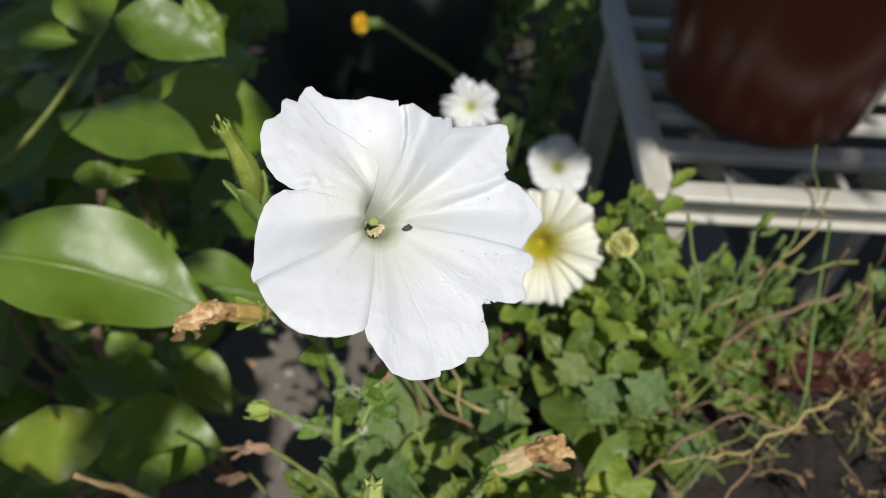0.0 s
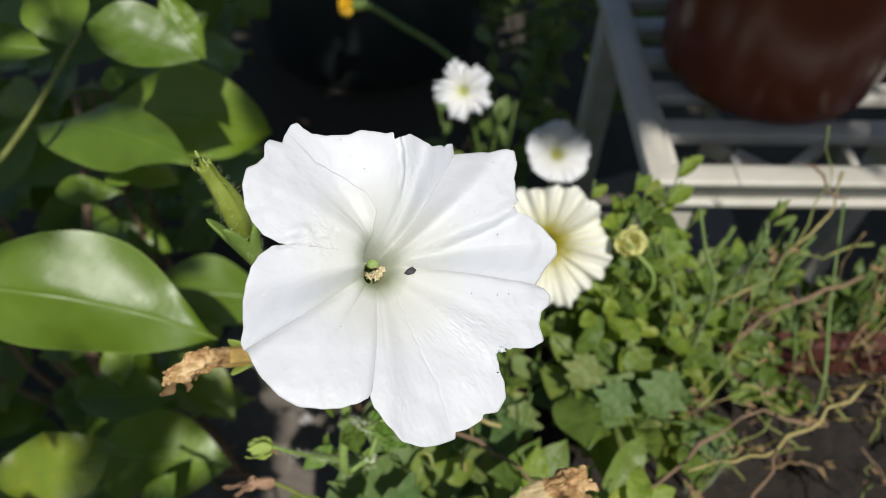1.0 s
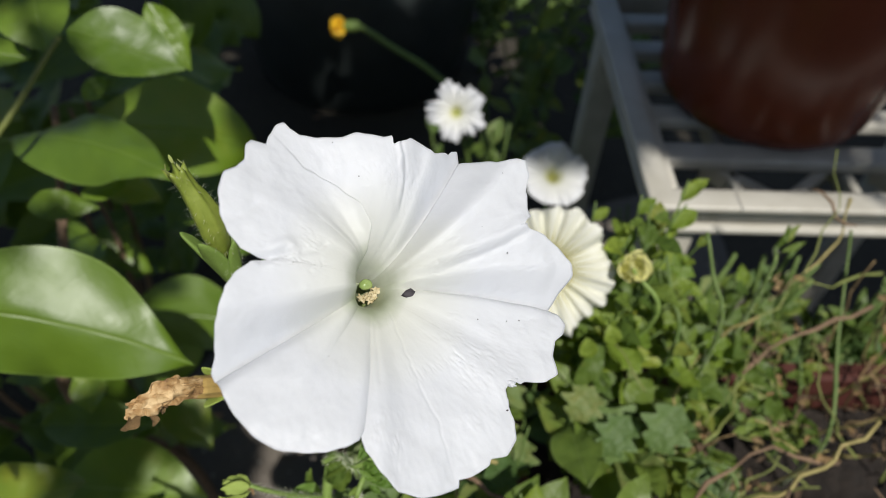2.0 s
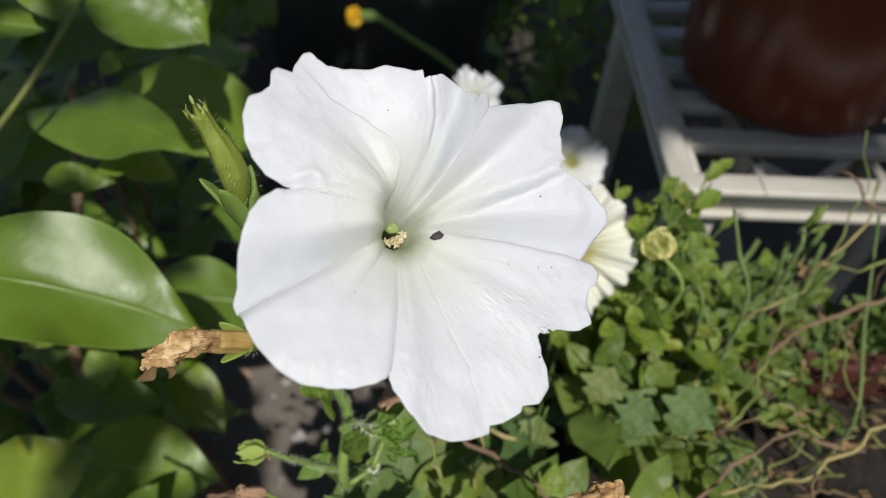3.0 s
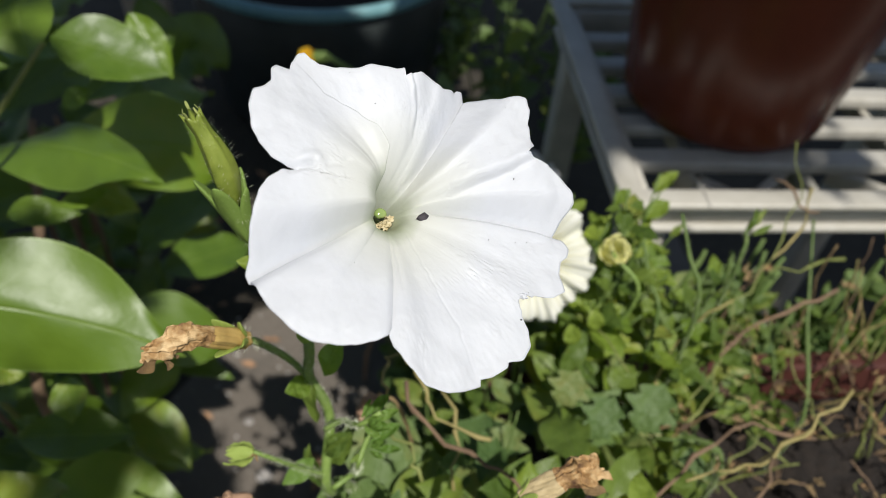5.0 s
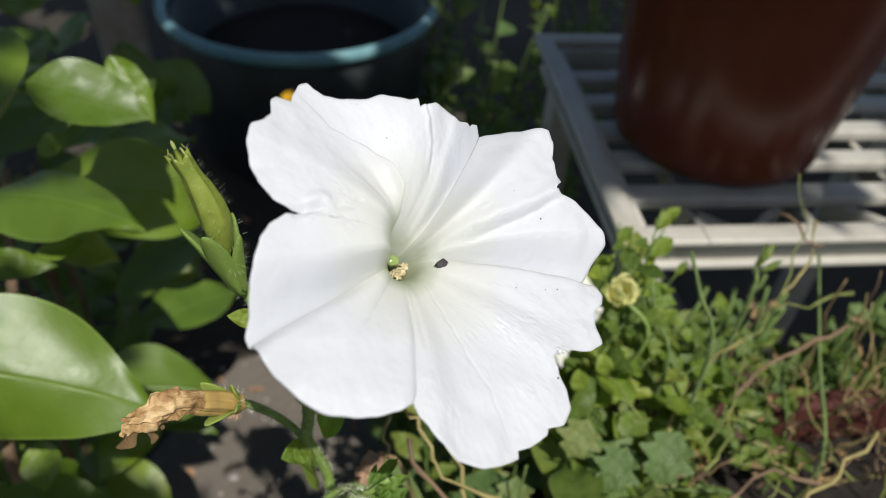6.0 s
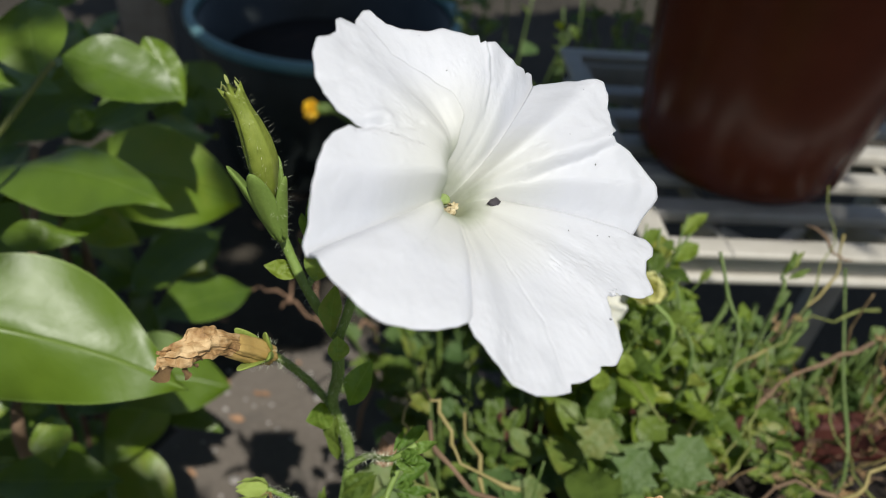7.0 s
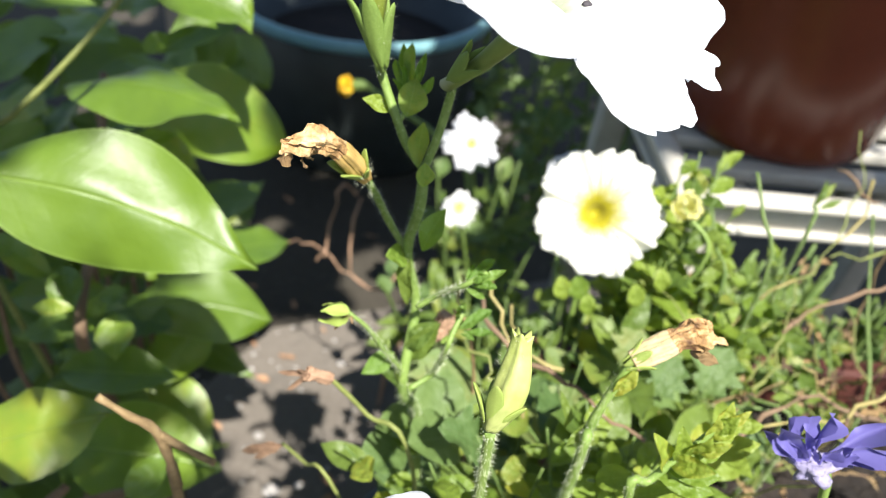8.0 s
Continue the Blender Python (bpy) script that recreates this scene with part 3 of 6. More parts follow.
def limb_height(a, r, edge):
    """Height of the corolla above the throat (mm) at margin angle a and radius r (mm)."""
    edge = 0.3 * edge + 27.3
    true = swung(a, r)
    x, y = r * math.cos(math.radians(true)), r * math.sin(math.radians(true))
    out = max(0.0, min(1.0, (r - THROAT) / (edge - THROAT)))
    # the left side bulges over the throat and the foot of the top petal, up to the rolled edge
    lap = within([(q, w) for q, w, _ in ROLL], r)
    off = ((true - lap + 180) % 360 - 180) * math.pi / 180 * r
    step = max(0.0, min(1.0, off / 0.45 + 0.5))
    step *= step * (3 - 2 * step)
    bulge = step * max(0.0, min(1.0, (215 - a) / 35)) if a > 60 else 0.0
    run = periodic(SPREAD, a)
    flat = periodic(RISE, a) * (1 - math.exp(-(r - THROAT) / run)) / (1 - math.exp(-(edge - THROAT) / run))
    domed = periodic(RISE, a) * (1 - math.exp(-max(0.0, r - THROAT - 0.7) / 2.4)) - 0.06 * (r - 18) * (r < 18)
    h = flat + (domed - flat) * bulge
    h -= 10.0 * math.exp(-(r - THROAT) / (periodic(LIP, a) * (1 - 0.6 * bulge)))
    h -= periodic(WALL, a) * math.exp(-(r - THROAT) / (4.5 + 2.0 * (40 < a < 150))) * (1 - bulge)
    h += within([(q, w) for q, _, w in ROLL], r) * step * math.exp(-max(0.0, off) / 8)
    for sa, depth, before, after in SEAMS:
        off = ((a - sa + 180) % 360 - 180) * math.pi / 180 * r
        h -= depth * math.exp(-(abs(off) / (before if off < 0 else after)) ** 1.3) * min(1, out * 3)
    # faint pleats down the wall of the top petal
    if 40 < a < 125:
        h += 0.07 * math.sin(true * 0.62 + 0.8 * noise.noise((true * 0.1, r * 0.15, 2))) * math.exp(-((r - 12) / 8) ** 2)
    for height, breadth, *pts in CREASES:
        if min(q[0] for q in pts) - 4 < x < max(q[0] for q in pts) + 4 and min(q[1] for q in pts) - 4 < y < max(q[1] for q in pts) + 4:
            bend = 0.5 * noise.noise((x * 0.35, y * 0.35, height * 9))
            d, along = from_line(x + bend, y + bend, pts)
            h += height * math.exp(-(d / breadth) ** 2) * min(1.0, 5 * (1 - along) + 0.15) * min(1.0, r / 9)
    h += out * (0.9 * noise.noise((x * 0.1, y * 0.1, 3)) + 0.3 * noise.noise((x * 0.28, y * 0.28, 7)) + 0.09 * noise.noise((x * 0.8, y * 0.8, 1)) + 0.025 * noise.noise((x * 2.2, y * 2.2, 9)))
    for wa, wr, ww, amp in CRINKLES:
        wx, wy = wr * math.cos(math.radians(wa)), wr * math.sin(math.radians(wa))
        gap = ((x - wx) ** 2 + (y - wy) ** 2) / ww ** 2
        if gap < 4:
            skew = 0.7 * x + 0.7 * y + 1.5 * noise.noise((x * 0.3, y * 0.3, wa))
            patchy = max(0.0, 0.35 + 1.4 * noise.noise((x * 0.33, y * 0.33, wa + 5)))
            h += amp * math.exp(-gap) * patchy * (abs(noise.noise((skew * 0.9, (x - y) * 0.35, wa))) * 1.6 - 0.3 + 0.4 * noise.noise((x * 2.3, y * 2.0, wa)))
    h += 0.5 * out ** 4 * noise.noise((a * 0.09, r * 0.05, 5)) - 0.5 * out ** 12
    return h


tube_line = [FLOWER @ Vector(p) for p in ((0, 0, -0.0012), (-0.0002, 0.0004, -0.012), (-0.001, 0.002, -0.026), (-0.002, 0.004, -0.04))]
bm = bmesh.new()
rings = []
for j in range(11):
    z = -0.0098 - 0.0322 * j / 10
    r = 0.00312 - 0.0012 * min(1, j / 7)
    off = 0.004 * (j / 10) ** 2
    rings.append([bm.verts.new((r * math.cos(k * math.pi / 12) - off * 0.5 + 0.0015 * (1 - j / 10), r * math.sin(k * math.pi / 12) + off + 0.0008 * (1 - j / 10), z)) for k in range(24)])
for a, b in zip(rings, rings[1:]):
    for k in range(24):
        bm.faces.new((a[k], a[(k + 1) % 24], b[(k + 1) % 24], b[k]))
flower = local_part("flower", bm, M_PETAL, plant, FLOWER, "large open white flower with a pale green throat", 0.0003)
for petal_name, edge_list in PETALS.items():
    s0, s1 = edge_list[0][0], edge_list[-1][0]
    low0, low1 = UNDER[petal_name]
    a0, a1 = s0 - 3.5 * low0, s1 + 3.5 * low1
    nt_, nr_ = int((a1 - a0) * 2.5), 84
    bm = bmesh.new()
    grid = []
    for i in range(nt_ + 1):
        a = a0 + (a1 - a0) * i / nt_
        edge = within(edge_list, max(s0, min(s1, a))) - 1.2 * abs(a - max(s0, min(s1, a)))
        row = []
        for j in range(nr_ + 1):
            r = THROAT + (edge - THROAT) * (j / nr_) ** 1.4
            h = limb_height(max(s0, min(s1, a)), r, edge)
            for low, seam in ((low0, s0), (low1, s1)):
                if low:
                    gap = (a - seam if low0 and seam == s0 else seam - a) * math.pi / 180 * r
                    h -= 1.1 * math.exp(-max(0.0, gap) / 1.8) * min(1.0, max(0.0, r - 5) / 8)
            sink = math.exp(-(r - THROAT) / 3.5)
            true = math.radians(swung(max(s0, min(s1, a)), r) + a - max(s0, min(s1, a)))
            row.append(bm.verts.new(((r * math.cos(true) + 1.5 * sink) * 0.001, (r * math.sin(true) + 0.8 * sink) * 0.001, h * 0.001)))
        grid.append(row)
    for p, q in zip(grid, grid[1:]):
        for j in range(nr_):
            bm.faces.new((p[j], p[j + 1], q[j + 1], q[j]))
    local_part("petal", bm, M_PETAL, flower, FLOWER, "", 0.00022)


def blob(radius, squash, seed, rough=0.25, sub=2):
    bm = bmesh.new()
    bmesh.ops.create_icosphere(bm, subdivisions=sub, radius=1)
    for v in bm.verts:
        k = radius * (1 + rough * noise.noise(v.co * 1.7 + Vector((seed, seed * 2, 0))))
        v.co = Vector((v.co.x * k * squash[0], v.co.y * k * squash[1], v.co.z * k * squash[2]))
    return bm


local_part("stigma", blob(0.0014, (1.15, 0.9, 0.7), 3, 0.15, 3), M_STIGMA, flower, FLOWER @ Matrix.Translation((0.0027, 0.0022, -0.0052)), "wet green stigma")
for k, (x, y, z) in enumerate([(0.0037, -0.0004, -0.0054), (0.0029, -0.0011, -0.0056), (0.0012, -0.0004, -0.0064), (0.0043, 0.0004, -0.005), (0.0024, -0.0004, -0.006), (0.0034, -0.001, -0.0049)]):
    local_part("anther", blob(0.00075, (1.3, 0.8, 0.9), k, 1.3, 3), M_ANTHER, flower, FLOWER @ pose(x, y, z, 20 * k, 30, 55 * k), "crumbly pale yellow anther")
for k, (r, a, size) in enumerate([(8.8, -28, 0.0013), (30, -32, 0.0002), (23.5, -36, 0.0002), (33, -30, 0.00018), (37, -62, 0.00028), (25, 15, 0.00016), (29, -3, 0.00022), (19, 216, 0.00016), (30, 95, 0.00014), (22, 88, 0.00018), (38, 28, 0.00016)]):
    edge = within(next(e for e in PETALS.values() if e[0][0] <= (a if a > -22.5 else a + 360) <= e[-1][0]), a if a > -22.5 else a + 360)
    h = limb_height(a, r, edge)
    true = math.radians(swung(a, r))
    m = FLOWER @ pose(r * math.cos(true) * 0.001, r * math.sin(true) * 0.001, h * 0.001 + size * 0.35, 0, 0, 40 * k)
    local_part("grit", blob(size, (1.25, 0.72, 0.55), k + 9, 0.4, 1), M_SPECK, flower, m, "dark speck of grit")

# curled scraps of petal in the two torn notches
for k, (x, y, z, size) in enumerate([(33.8, 4.0, 15.6, 0.0011), (34.6, 3.2, 14.9, 0.0009), (20.6, -27.6, 11.6, 0.001), (21.8, -27.4, 11.0, 0.0009)]):
    bm = blob(size, (1.0, 0.55, 0.5), k + 40, 0.9, 3)
    bm.transform(pose(x * 0.001, y * 0.001, z * 0.001, 30 * k, 20, 70 * k))
    local_part("torn_scrap", bm, M_PETAL, flower, FLOWER, "curled scrap of torn petal")

# stems of the white petunia
FORK = (-0.0509, 0.2691, 0.6956)
JOINT = (-0.0534, 0.2755, 0.6576)
fuzzy = []


def stem(name, pts, r0, r1, owner, mat=None, label="", hairy=True, knobs=0.15):
    bm = bmesh.new()
    line = tube(bm, pts, r0, r1, 8, 6, knobs)
    if hairy:
        fuzzy.append((line, (r0 + r1) / 2))
    return part(name, bm, mat or M_STEM, owner, label)


stem("main_stem", [(-0.03, 0.295, 0.355), (-0.04, 0.287, 0.54), (-0.0503, 0.2642, 0.5973), (-0.0482, 0.2771, 0.6293), JOINT, (-0.0511, 0.2681, 0.6814), FORK], 0.0022, 0.0017, plant)
stem("flower_stalk", [FORK, (-0.0478, 0.2705, 0.7070), (-0.0453, 0.2716, 0.7214), tube_line[-1]], 0.0013, 0.0013, plant)
stem("bud_stalk", [FORK, (-0.0563, 0.2762, 0.6988), (-0.0608, 0.2778, 0.7082), (-0.0665, 0.2824, 0.7210), (-0.0655, 0.2773, 0.7232)], 0.0015, 0.0014, plant)
stem("withered_stalk", [JOINT, (-0.0600, 0.2757, 0.6690), (-0.0660, 0.2680, 0.6875), (-0.0684, 0.2635, 0.6948)], 0.0013, 0.0012, plant)
stem("side_shoot", [(-0.0483, 0.2639, 0.6425), (-0.0419, 0.2628, 0.6499), (-0.0355, 0.2525, 0.6641), (-0.0284, 0.2536, 0.6695)], 0.0011, 0.0008, plant)
stem("lower_shoot", [(-0.0478, 0.2631, 0.5994), (-0.0393, 0.2669, 0.6051), (-0.0369, 0.2558, 0.6314), (-0.0349, 0.2597, 0.6364), (-0.0318, 0.2648, 0.6415)], 0.0012, 0.0009, plant)
stem("calyx_stalk", [(-0.0503, 0.2657, 0.6055), (-0.0585, 0.2589, 0.6249), (-0.0648, 0.2535, 0.6413), (-0.0708, 0.2525, 0.6485)], 0.0009, 0.0008, plant)


def calyx(owner, base, along, length, count, mesh, spread, seed):
    """Narrow sepals round a bud or a spent flower."""
    rnd = random.Random(seed)
    d = Vector(along).normalized()
    s = d.orthogonal().normalized()
    t = d.cross(s)
    for k in range(count):
        a = 2 * math.pi * k / count + 0.4 + seed
        o = math.cos(a) * s + math.sin(a) * t
        b = Vector(base) + o * 0.0014
        piece("sepal", mesh, owner, aim(b, b + d * length * rnd.uniform(0.75, 1.1) + o * length * spread, o, 1.05, length))


def bud_shape(base, tip, r, flare=1.0):
    """A furled bud: five blunt ridges, widest past the middle, little curled teeth at its mouth."""
    base, tip = Vector(base), Vector(tip)
    m = aim(base, tip, (0.3, -0.8, 0.4))
    n = (tip - base).length
    bm = bmesh.new()
    rings = []
    prof = [(0, 0.45), (0.15, 0.75), (0.35, 1.0), (0.5, 0.98), (0.68, 0.82), (0.82, 0.64), (0.93, 0.66 * flare), (1.0, 0.74 * flare)]
    for j in range(25):
        s = j / 24
        rr = within(prof, s) * r
        ring = []
        for k in range(30):
            a = 2 * math.pi * k / 30
            q = rr * (1 + 0.08 * math.cos(5 * a + s * 1.6) + 0.05 * math.sin(3 * a + s * 4) + 0.03 * math.sin(9 * a + s * 7))
            dz = 0.03 * n * math.cos(5 * a + 1.6) * s ** 12
            ring.append(bm.verts.new((q * math.cos(a) / n + 0.05 * math.sin(3.1 * s), s + dz / n, q * math.sin(a) / n + 0.05 * math.sin(3.1 * s))))
        rings.append(ring)
    for p, q in zip(rings, rings[1:]):
        for k in range(30):
            bm.faces.new((p[k], p[(k + 1) % 30], q[(k + 1) % 30], q[k]))
    bm.faces.new(rings[0])
    inner = [bm.verts.new(v.co * 1.0 + Vector((-v.co.x * 0.7, -0.06, -(v.co.z - 0.01) * 0.7))) for v in rings[-1]]
    for k in range(30):
        bm.faces.new((rings[-1][k], rings[-1][(k + 1) % 30], inner[(k + 1) % 30], inner[k]))
    bm.faces.new(inner)
    bm.transform(m)
    return bm


BUD_BASE, BUD_TIP = Vector((-0.0655, 0.2773, 0.7232)), Vector((-0.0747, 0.2814, 0.7634))
bud = part("bud", bud_shape(BUD_BASE.lerp(BUD_TIP, 0.28), BUD_TIP - Vector((0, 0, 0.001)), 0.0035), M_BUD, plant, "furled yellow-green bud")
teeth_dir = (BUD_TIP - BUD_BASE).normalized()
for k in range(5):
    a = 2 * math.pi * k / 5
    s = teeth_dir.orthogonal().normalized()
    o = math.cos(a) * s + math.sin(a) * teeth_dir.cross(s)
    b = BUD_TIP + o * 0.0025 - teeth_dir * 0.001
    piece("tooth", TOOTH, bud, aim(b, b + teeth_dir * (0.0026 if k % 2 else 0.002) + o * (0.0006 if k % 2 else -0.0012), o, 1.1, 0.003), "pale pointed tooth")
calyx(plant, BUD_BASE, teeth_dir, 0.0225, 5, SEPAL_WIDE, 0.12, 1)
bent = aim(BUD_BASE + Vector((0, 0, 0.003)), BUD_TIP, (0.3, -0.8, 0.4))
fuzzy.append(([bent @ Vector((0.05 * math.sin(3.1 * k / 20), k / 20, 0.05 * math.sin(3.1 * k / 20))) for k in range(21)], lambda t: 0.0043 * within([(0, 0.45), (0.15, 0.75), (0.35, 1.0), (0.5, 0.98), (0.68, 0.82), (0.82, 0.64), (1, 0.52)], t)))


def withered(base, tip, r, seed, hook, s0, s1):
    """A length s0..s1 of a collapsed brown corolla: a shrunken tube that ends in a crumpled, folded mouth."""
    base, tip = Vector(base), Vector(tip)
    n = (tip - base).length
    d = (tip - base) / n
    side = d.orthogonal().normalized()
    bm = bmesh.new()
    rings = []
    prof = [(0, 0.55), (0.2, 0.7), (0.45, 0.68), (0.55, 0.58), (0.68, 0.72), (0.85, 0.84), (1.0, 0.6)]
    nk, nj = 48, int(60 * (s1 - s0))
    for j in range(nj + 1):
        s = s0 + (s1 - s0) * j / nj
        c = base + d * n * s + Vector(hook) * max(0, s - 0.5) ** 2
        rr = within(prof, s) * r
        wild = max(0.0, (s - 0.48) / 0.52)
        ring = []
        for k in range(nk):
            a = 2 * math.pi * k / nk
            o = math.cos(a) * side + math.sin(a) * d.cross(side) * (1 - 0.5 * wild)
            p = c + o * rr * (1 + 0.12 * math.sin(5 * a + seed) * (1 - wild) + 0.055 * math.sin(15 * a + 2.5 * math.sin(7 * s + seed)) + 0.04 * math.sin(22 * a - 3 * s) + wild * (0.32 * math.sin(4 * a + 5 * s + seed) + 0.2 * math.sin(9 * a - 8 * s)))
            q = p * 300 + Vector((seed * 3.1, 0, 0))
            push = noise.noise_vector(q) * 0.0016 + noise.noise_vector(Vector((q.x * 2.4, q.y * 1.3, q.z * 1.3))) * 0.0009
            ring.append(bm.verts.new(p + push * (0.08 + wild ** 0.7) * r / 0.0045))
        rings.append(ring)
    for p, q in zip(rings, rings[1:]):
        for k in range(nk):
            bm.faces.new((p[k], p[(k + 1) % nk], q[(k + 1) % nk], q[k]))
    bm.faces.new(rings[0])
    if s1 < 1:
        bm.faces.new(rings[-1])
        return bm
    inner = [bm.verts.new(v.co - d * n * 0.16 + (tip - v.co) * 0.45 + noise.noise_vector(v.co * 500) * 0.001) for v in rings[-1]]
    for k in range(nk):
        bm.faces.new((rings[-1][k], rings[-1][(k + 1) % nk], inner[(k + 1) % nk], inner[k]))
    bm.faces.new(inner)
    return bm


def spent_flower(owner, base, tip, r, seed, hook, tube_mat, mouth_mat, label):
    body = part("withered_flower", withered(base, tip, r, seed, hook, 0.0, 0.56), tube_mat, owner, label)
    part("mouth", withered(base, tip, r * 1.04, seed, hook, 0.5, 1.0), mouth_mat, body, "crumpled dry brown mouth", True)
    # a few torn, curled flaps
    d = (Vector(tip) - Vector(base)).normalized()
    end = Vector(tip) + Vector(hook) * 0.25
    rnd = random.Random(seed)
    for k in range(4):
        o = Vector((rnd.uniform(-1, 1), rnd.uniform(-1, 0.4), rnd.uniform(-1, 0.3))).normalized()
        b = end - d * 0.006 + o * r * 0.6
        piece("flap", SEPAL_DRY, body, aim(b, b + (o * 0.7 + d * 0.8).normalized() * r * rnd.uniform(1.0, 1.8), d.cross(o), 1.5))


SEPAL_HUSK = shared("husk_sepal", blade(0.4, 0.5, 0.9, -0.4, 0.1, 0.4, 54, 0, 10, 6), M_HUSK)
SEPAL_DRY = shared("dry_sepal", blade(0.4, 0.5, 0.7, -0.3, 0.08, 0.4, 53, 0, 10, 6), M_WILT)
W_BASE, W_TIP = Vector((-0.0684, 0.2635, 0.6948)), Vector((-0.0824, 0.2441, 0.7238))
spent_flower(plant, W_BASE, W_TIP, 0.0043, 2, (-0.02, 0.0, -0.03), M_WILT_TUBE, M_WILT, "withered flower, its tube yellow-brown")
calyx(plant, W_BASE, W_TIP - W_BASE, 0.013, 5, SEPAL_LIME, 0.22, 2)
fuzzy.append(([W_BASE.lerp(W_TIP, k / 10) for k in range(3)], 0.0036))


def leaf(owner, mesh, base, tip, up, width=1.0, name="leaf", label=""):
    return piece(name, mesh, owner, aim(base, tip, up, width), label)


FACE = (0.15, -0.6, 0.75)
leaf(plant, YOUNG_LEAVES[1], (-0.0531, 0.2687, 0.6965), (-0.0519, 0.28, 0.7056), (-0.3, -0.6, 0.7), 0.95)
leaf(plant, YOUNG_LEAVES[0], (-0.0507, 0.2631, 0.6931), (-0.0509, 0.2661, 0.6999), (0.2, -0.6, 0.8), 1.5)
leaf(plant, YOUNG_LEAVES[1], (-0.0483, 0.2755, 0.6582), (-0.0413, 0.2831, 0.6716), (-0.2, -0.5, 0.85), 1.1)
leaf(plant, LIME_LEAVES[2], (-0.0533, 0.2746, 0.6558), (-0.0605, 0.2665, 0.6625), FACE, 1.1)
leaf(plant, SOFT_LEAVES[2], (-0.0530, 0.2752, 0.6566), (-0.0514, 0.2691, 0.6382), (-0.6, -0.7, 0.3), 0.7)
leaf(plant, SOFT_LEAVES[3], (-0.0513, 0.2685, 0.6088), (-0.0389, 0.2685, 0.6309), FACE, 1.0)
leaf(plant, YOUNG_LEAVES[1], (-0.0546, 0.2687, 0.6134), (-0.0662, 0.2596, 0.6104), FACE, 1.1)
leaf(plant, SOFT_LEAVES[2], (-0.0502, 0.2676, 0.617), (-0.0397, 0.2704, 0.6297), (-0.2, -0.5, 0.8), 0.9)
leaf(plant, SOFT_LEAVES[2], (-0.0517, 0.2625, 0.6013), (-0.0584, 0.2738, 0.6126), (-0.5, -0.7, 0.4), 1.0)
leaf(plant, SOFT_LEAVES[0], (-0.0519, 0.2629, 0.5988), (-0.0567, 0.2740, 0.6149), (-0.6, -0.7, 0.3), 0.8)
for base, tips in (((-0.0355, 0.2525, 0.6641), [(-0.0257, 0.2594, 0.6706), (-0.0226, 0.2532, 0.6714), (-0.0253, 0.2483, 0.6682), (-0.0284, 0.2484, 0.6632), (-0.0318, 0.26, 0.6674), (-0.028, 0.2499, 0.6714), (-0.032, 0.2524, 0.6613)]), ((-0.0349, 0.2597, 0.6364), [(-0.0218, 0.2663, 0.6414), (-0.0214, 0.257, 0.6396), (-0.0281, 0.2547, 0.6375), (-0.0314, 0.2682, 0.6424), (-0.0271, 0.2573, 0.6441), (-0.0393, 0.2549, 0.6347)])):
    for k, t in enumerate(tips):
        b = Vector(base).lerp(Vector(t), 0.12 + 0.1 * (k % 3))
        leaf(plant, SPRIGS[k % 3], b, t, (0.5 * (k % 3 - 1), -0.4, 0.9), 1.0)
# a tuft of young leaves behind the bud
CL = Vector((-0.0572, 0.2827, 0.7084))
stem("shoot", [(-0.0598, 0.2776, 0.7065), CL], 0.0011, 0.001, plant)
TUFT = [(-0.0576, 0.2985, 0.7228), (-0.0531, 0.2918, 0.7231), (-0.0502, 0.285, 0.7185), (-0.0625, 0.2944, 0.7188), (-0.0603, 0.3002, 0.7214), (-0.0626, 0.2869, 0.7159), (-0.0542, 0.2852, 0.7197), (-0.0594, 0.2874, 0.7201)]
for k, t in enumerate(TUFT):
    b = CL.lerp(Vector(t), 0.18 + 0.06 * (k % 4))
    leaf(plant, SPRIGS[k % 3], b, t, (0.6 * (k % 3 - 1), -0.5, 0.85), 0.8)
leaf(plant, YOUNG_LEAVES[0], (-0.0574, 0.2792, 0.7073), (-0.0556, 0.2849, 0.7176), (0.3, -0.6, 0.8), 1.5)
leaf(plant, LIME_LEAVES[2], (-0.0619, 0.2805, 0.7083), (-0.071, 0.2795, 0.7122), FACE, 0.9)
# a spent calyx on a thin stalk
CAP = Vector((-0.0705, 0.2523, 0.6487))
calyx(plant, CAP, (-0.9, -0.1, 0.0), 0.0115, 5, SEPAL_BROAD, 0.1, 4)
for k, (x, z) in enumerate([(-0.005, -0.006), (-0.003, -0.004), (0.001, -0.003)]):
    piece("sepal", SEPAL_DRY, plant, aim(CAP, CAP + Vector((x, -0.002, z)), (0.2, -0.7, 0.6), 0.7), "dry brown sepal")
fuzzy.append(([CAP + Vector((0.006 * k / 8, 0, -0.005 * k / 8)) for k in range(9)], 0.0015))
calyx(plant, tube_line[-1], tube_line[0] - tube_line[-1], 0.014, 5, SEPAL, 0.12, 5)
part("hairs", fuzz(fuzzy, 0.0018, 6500, 3), M_HAIR, plant, "fine pale hairs")["kind"] = "stuff"


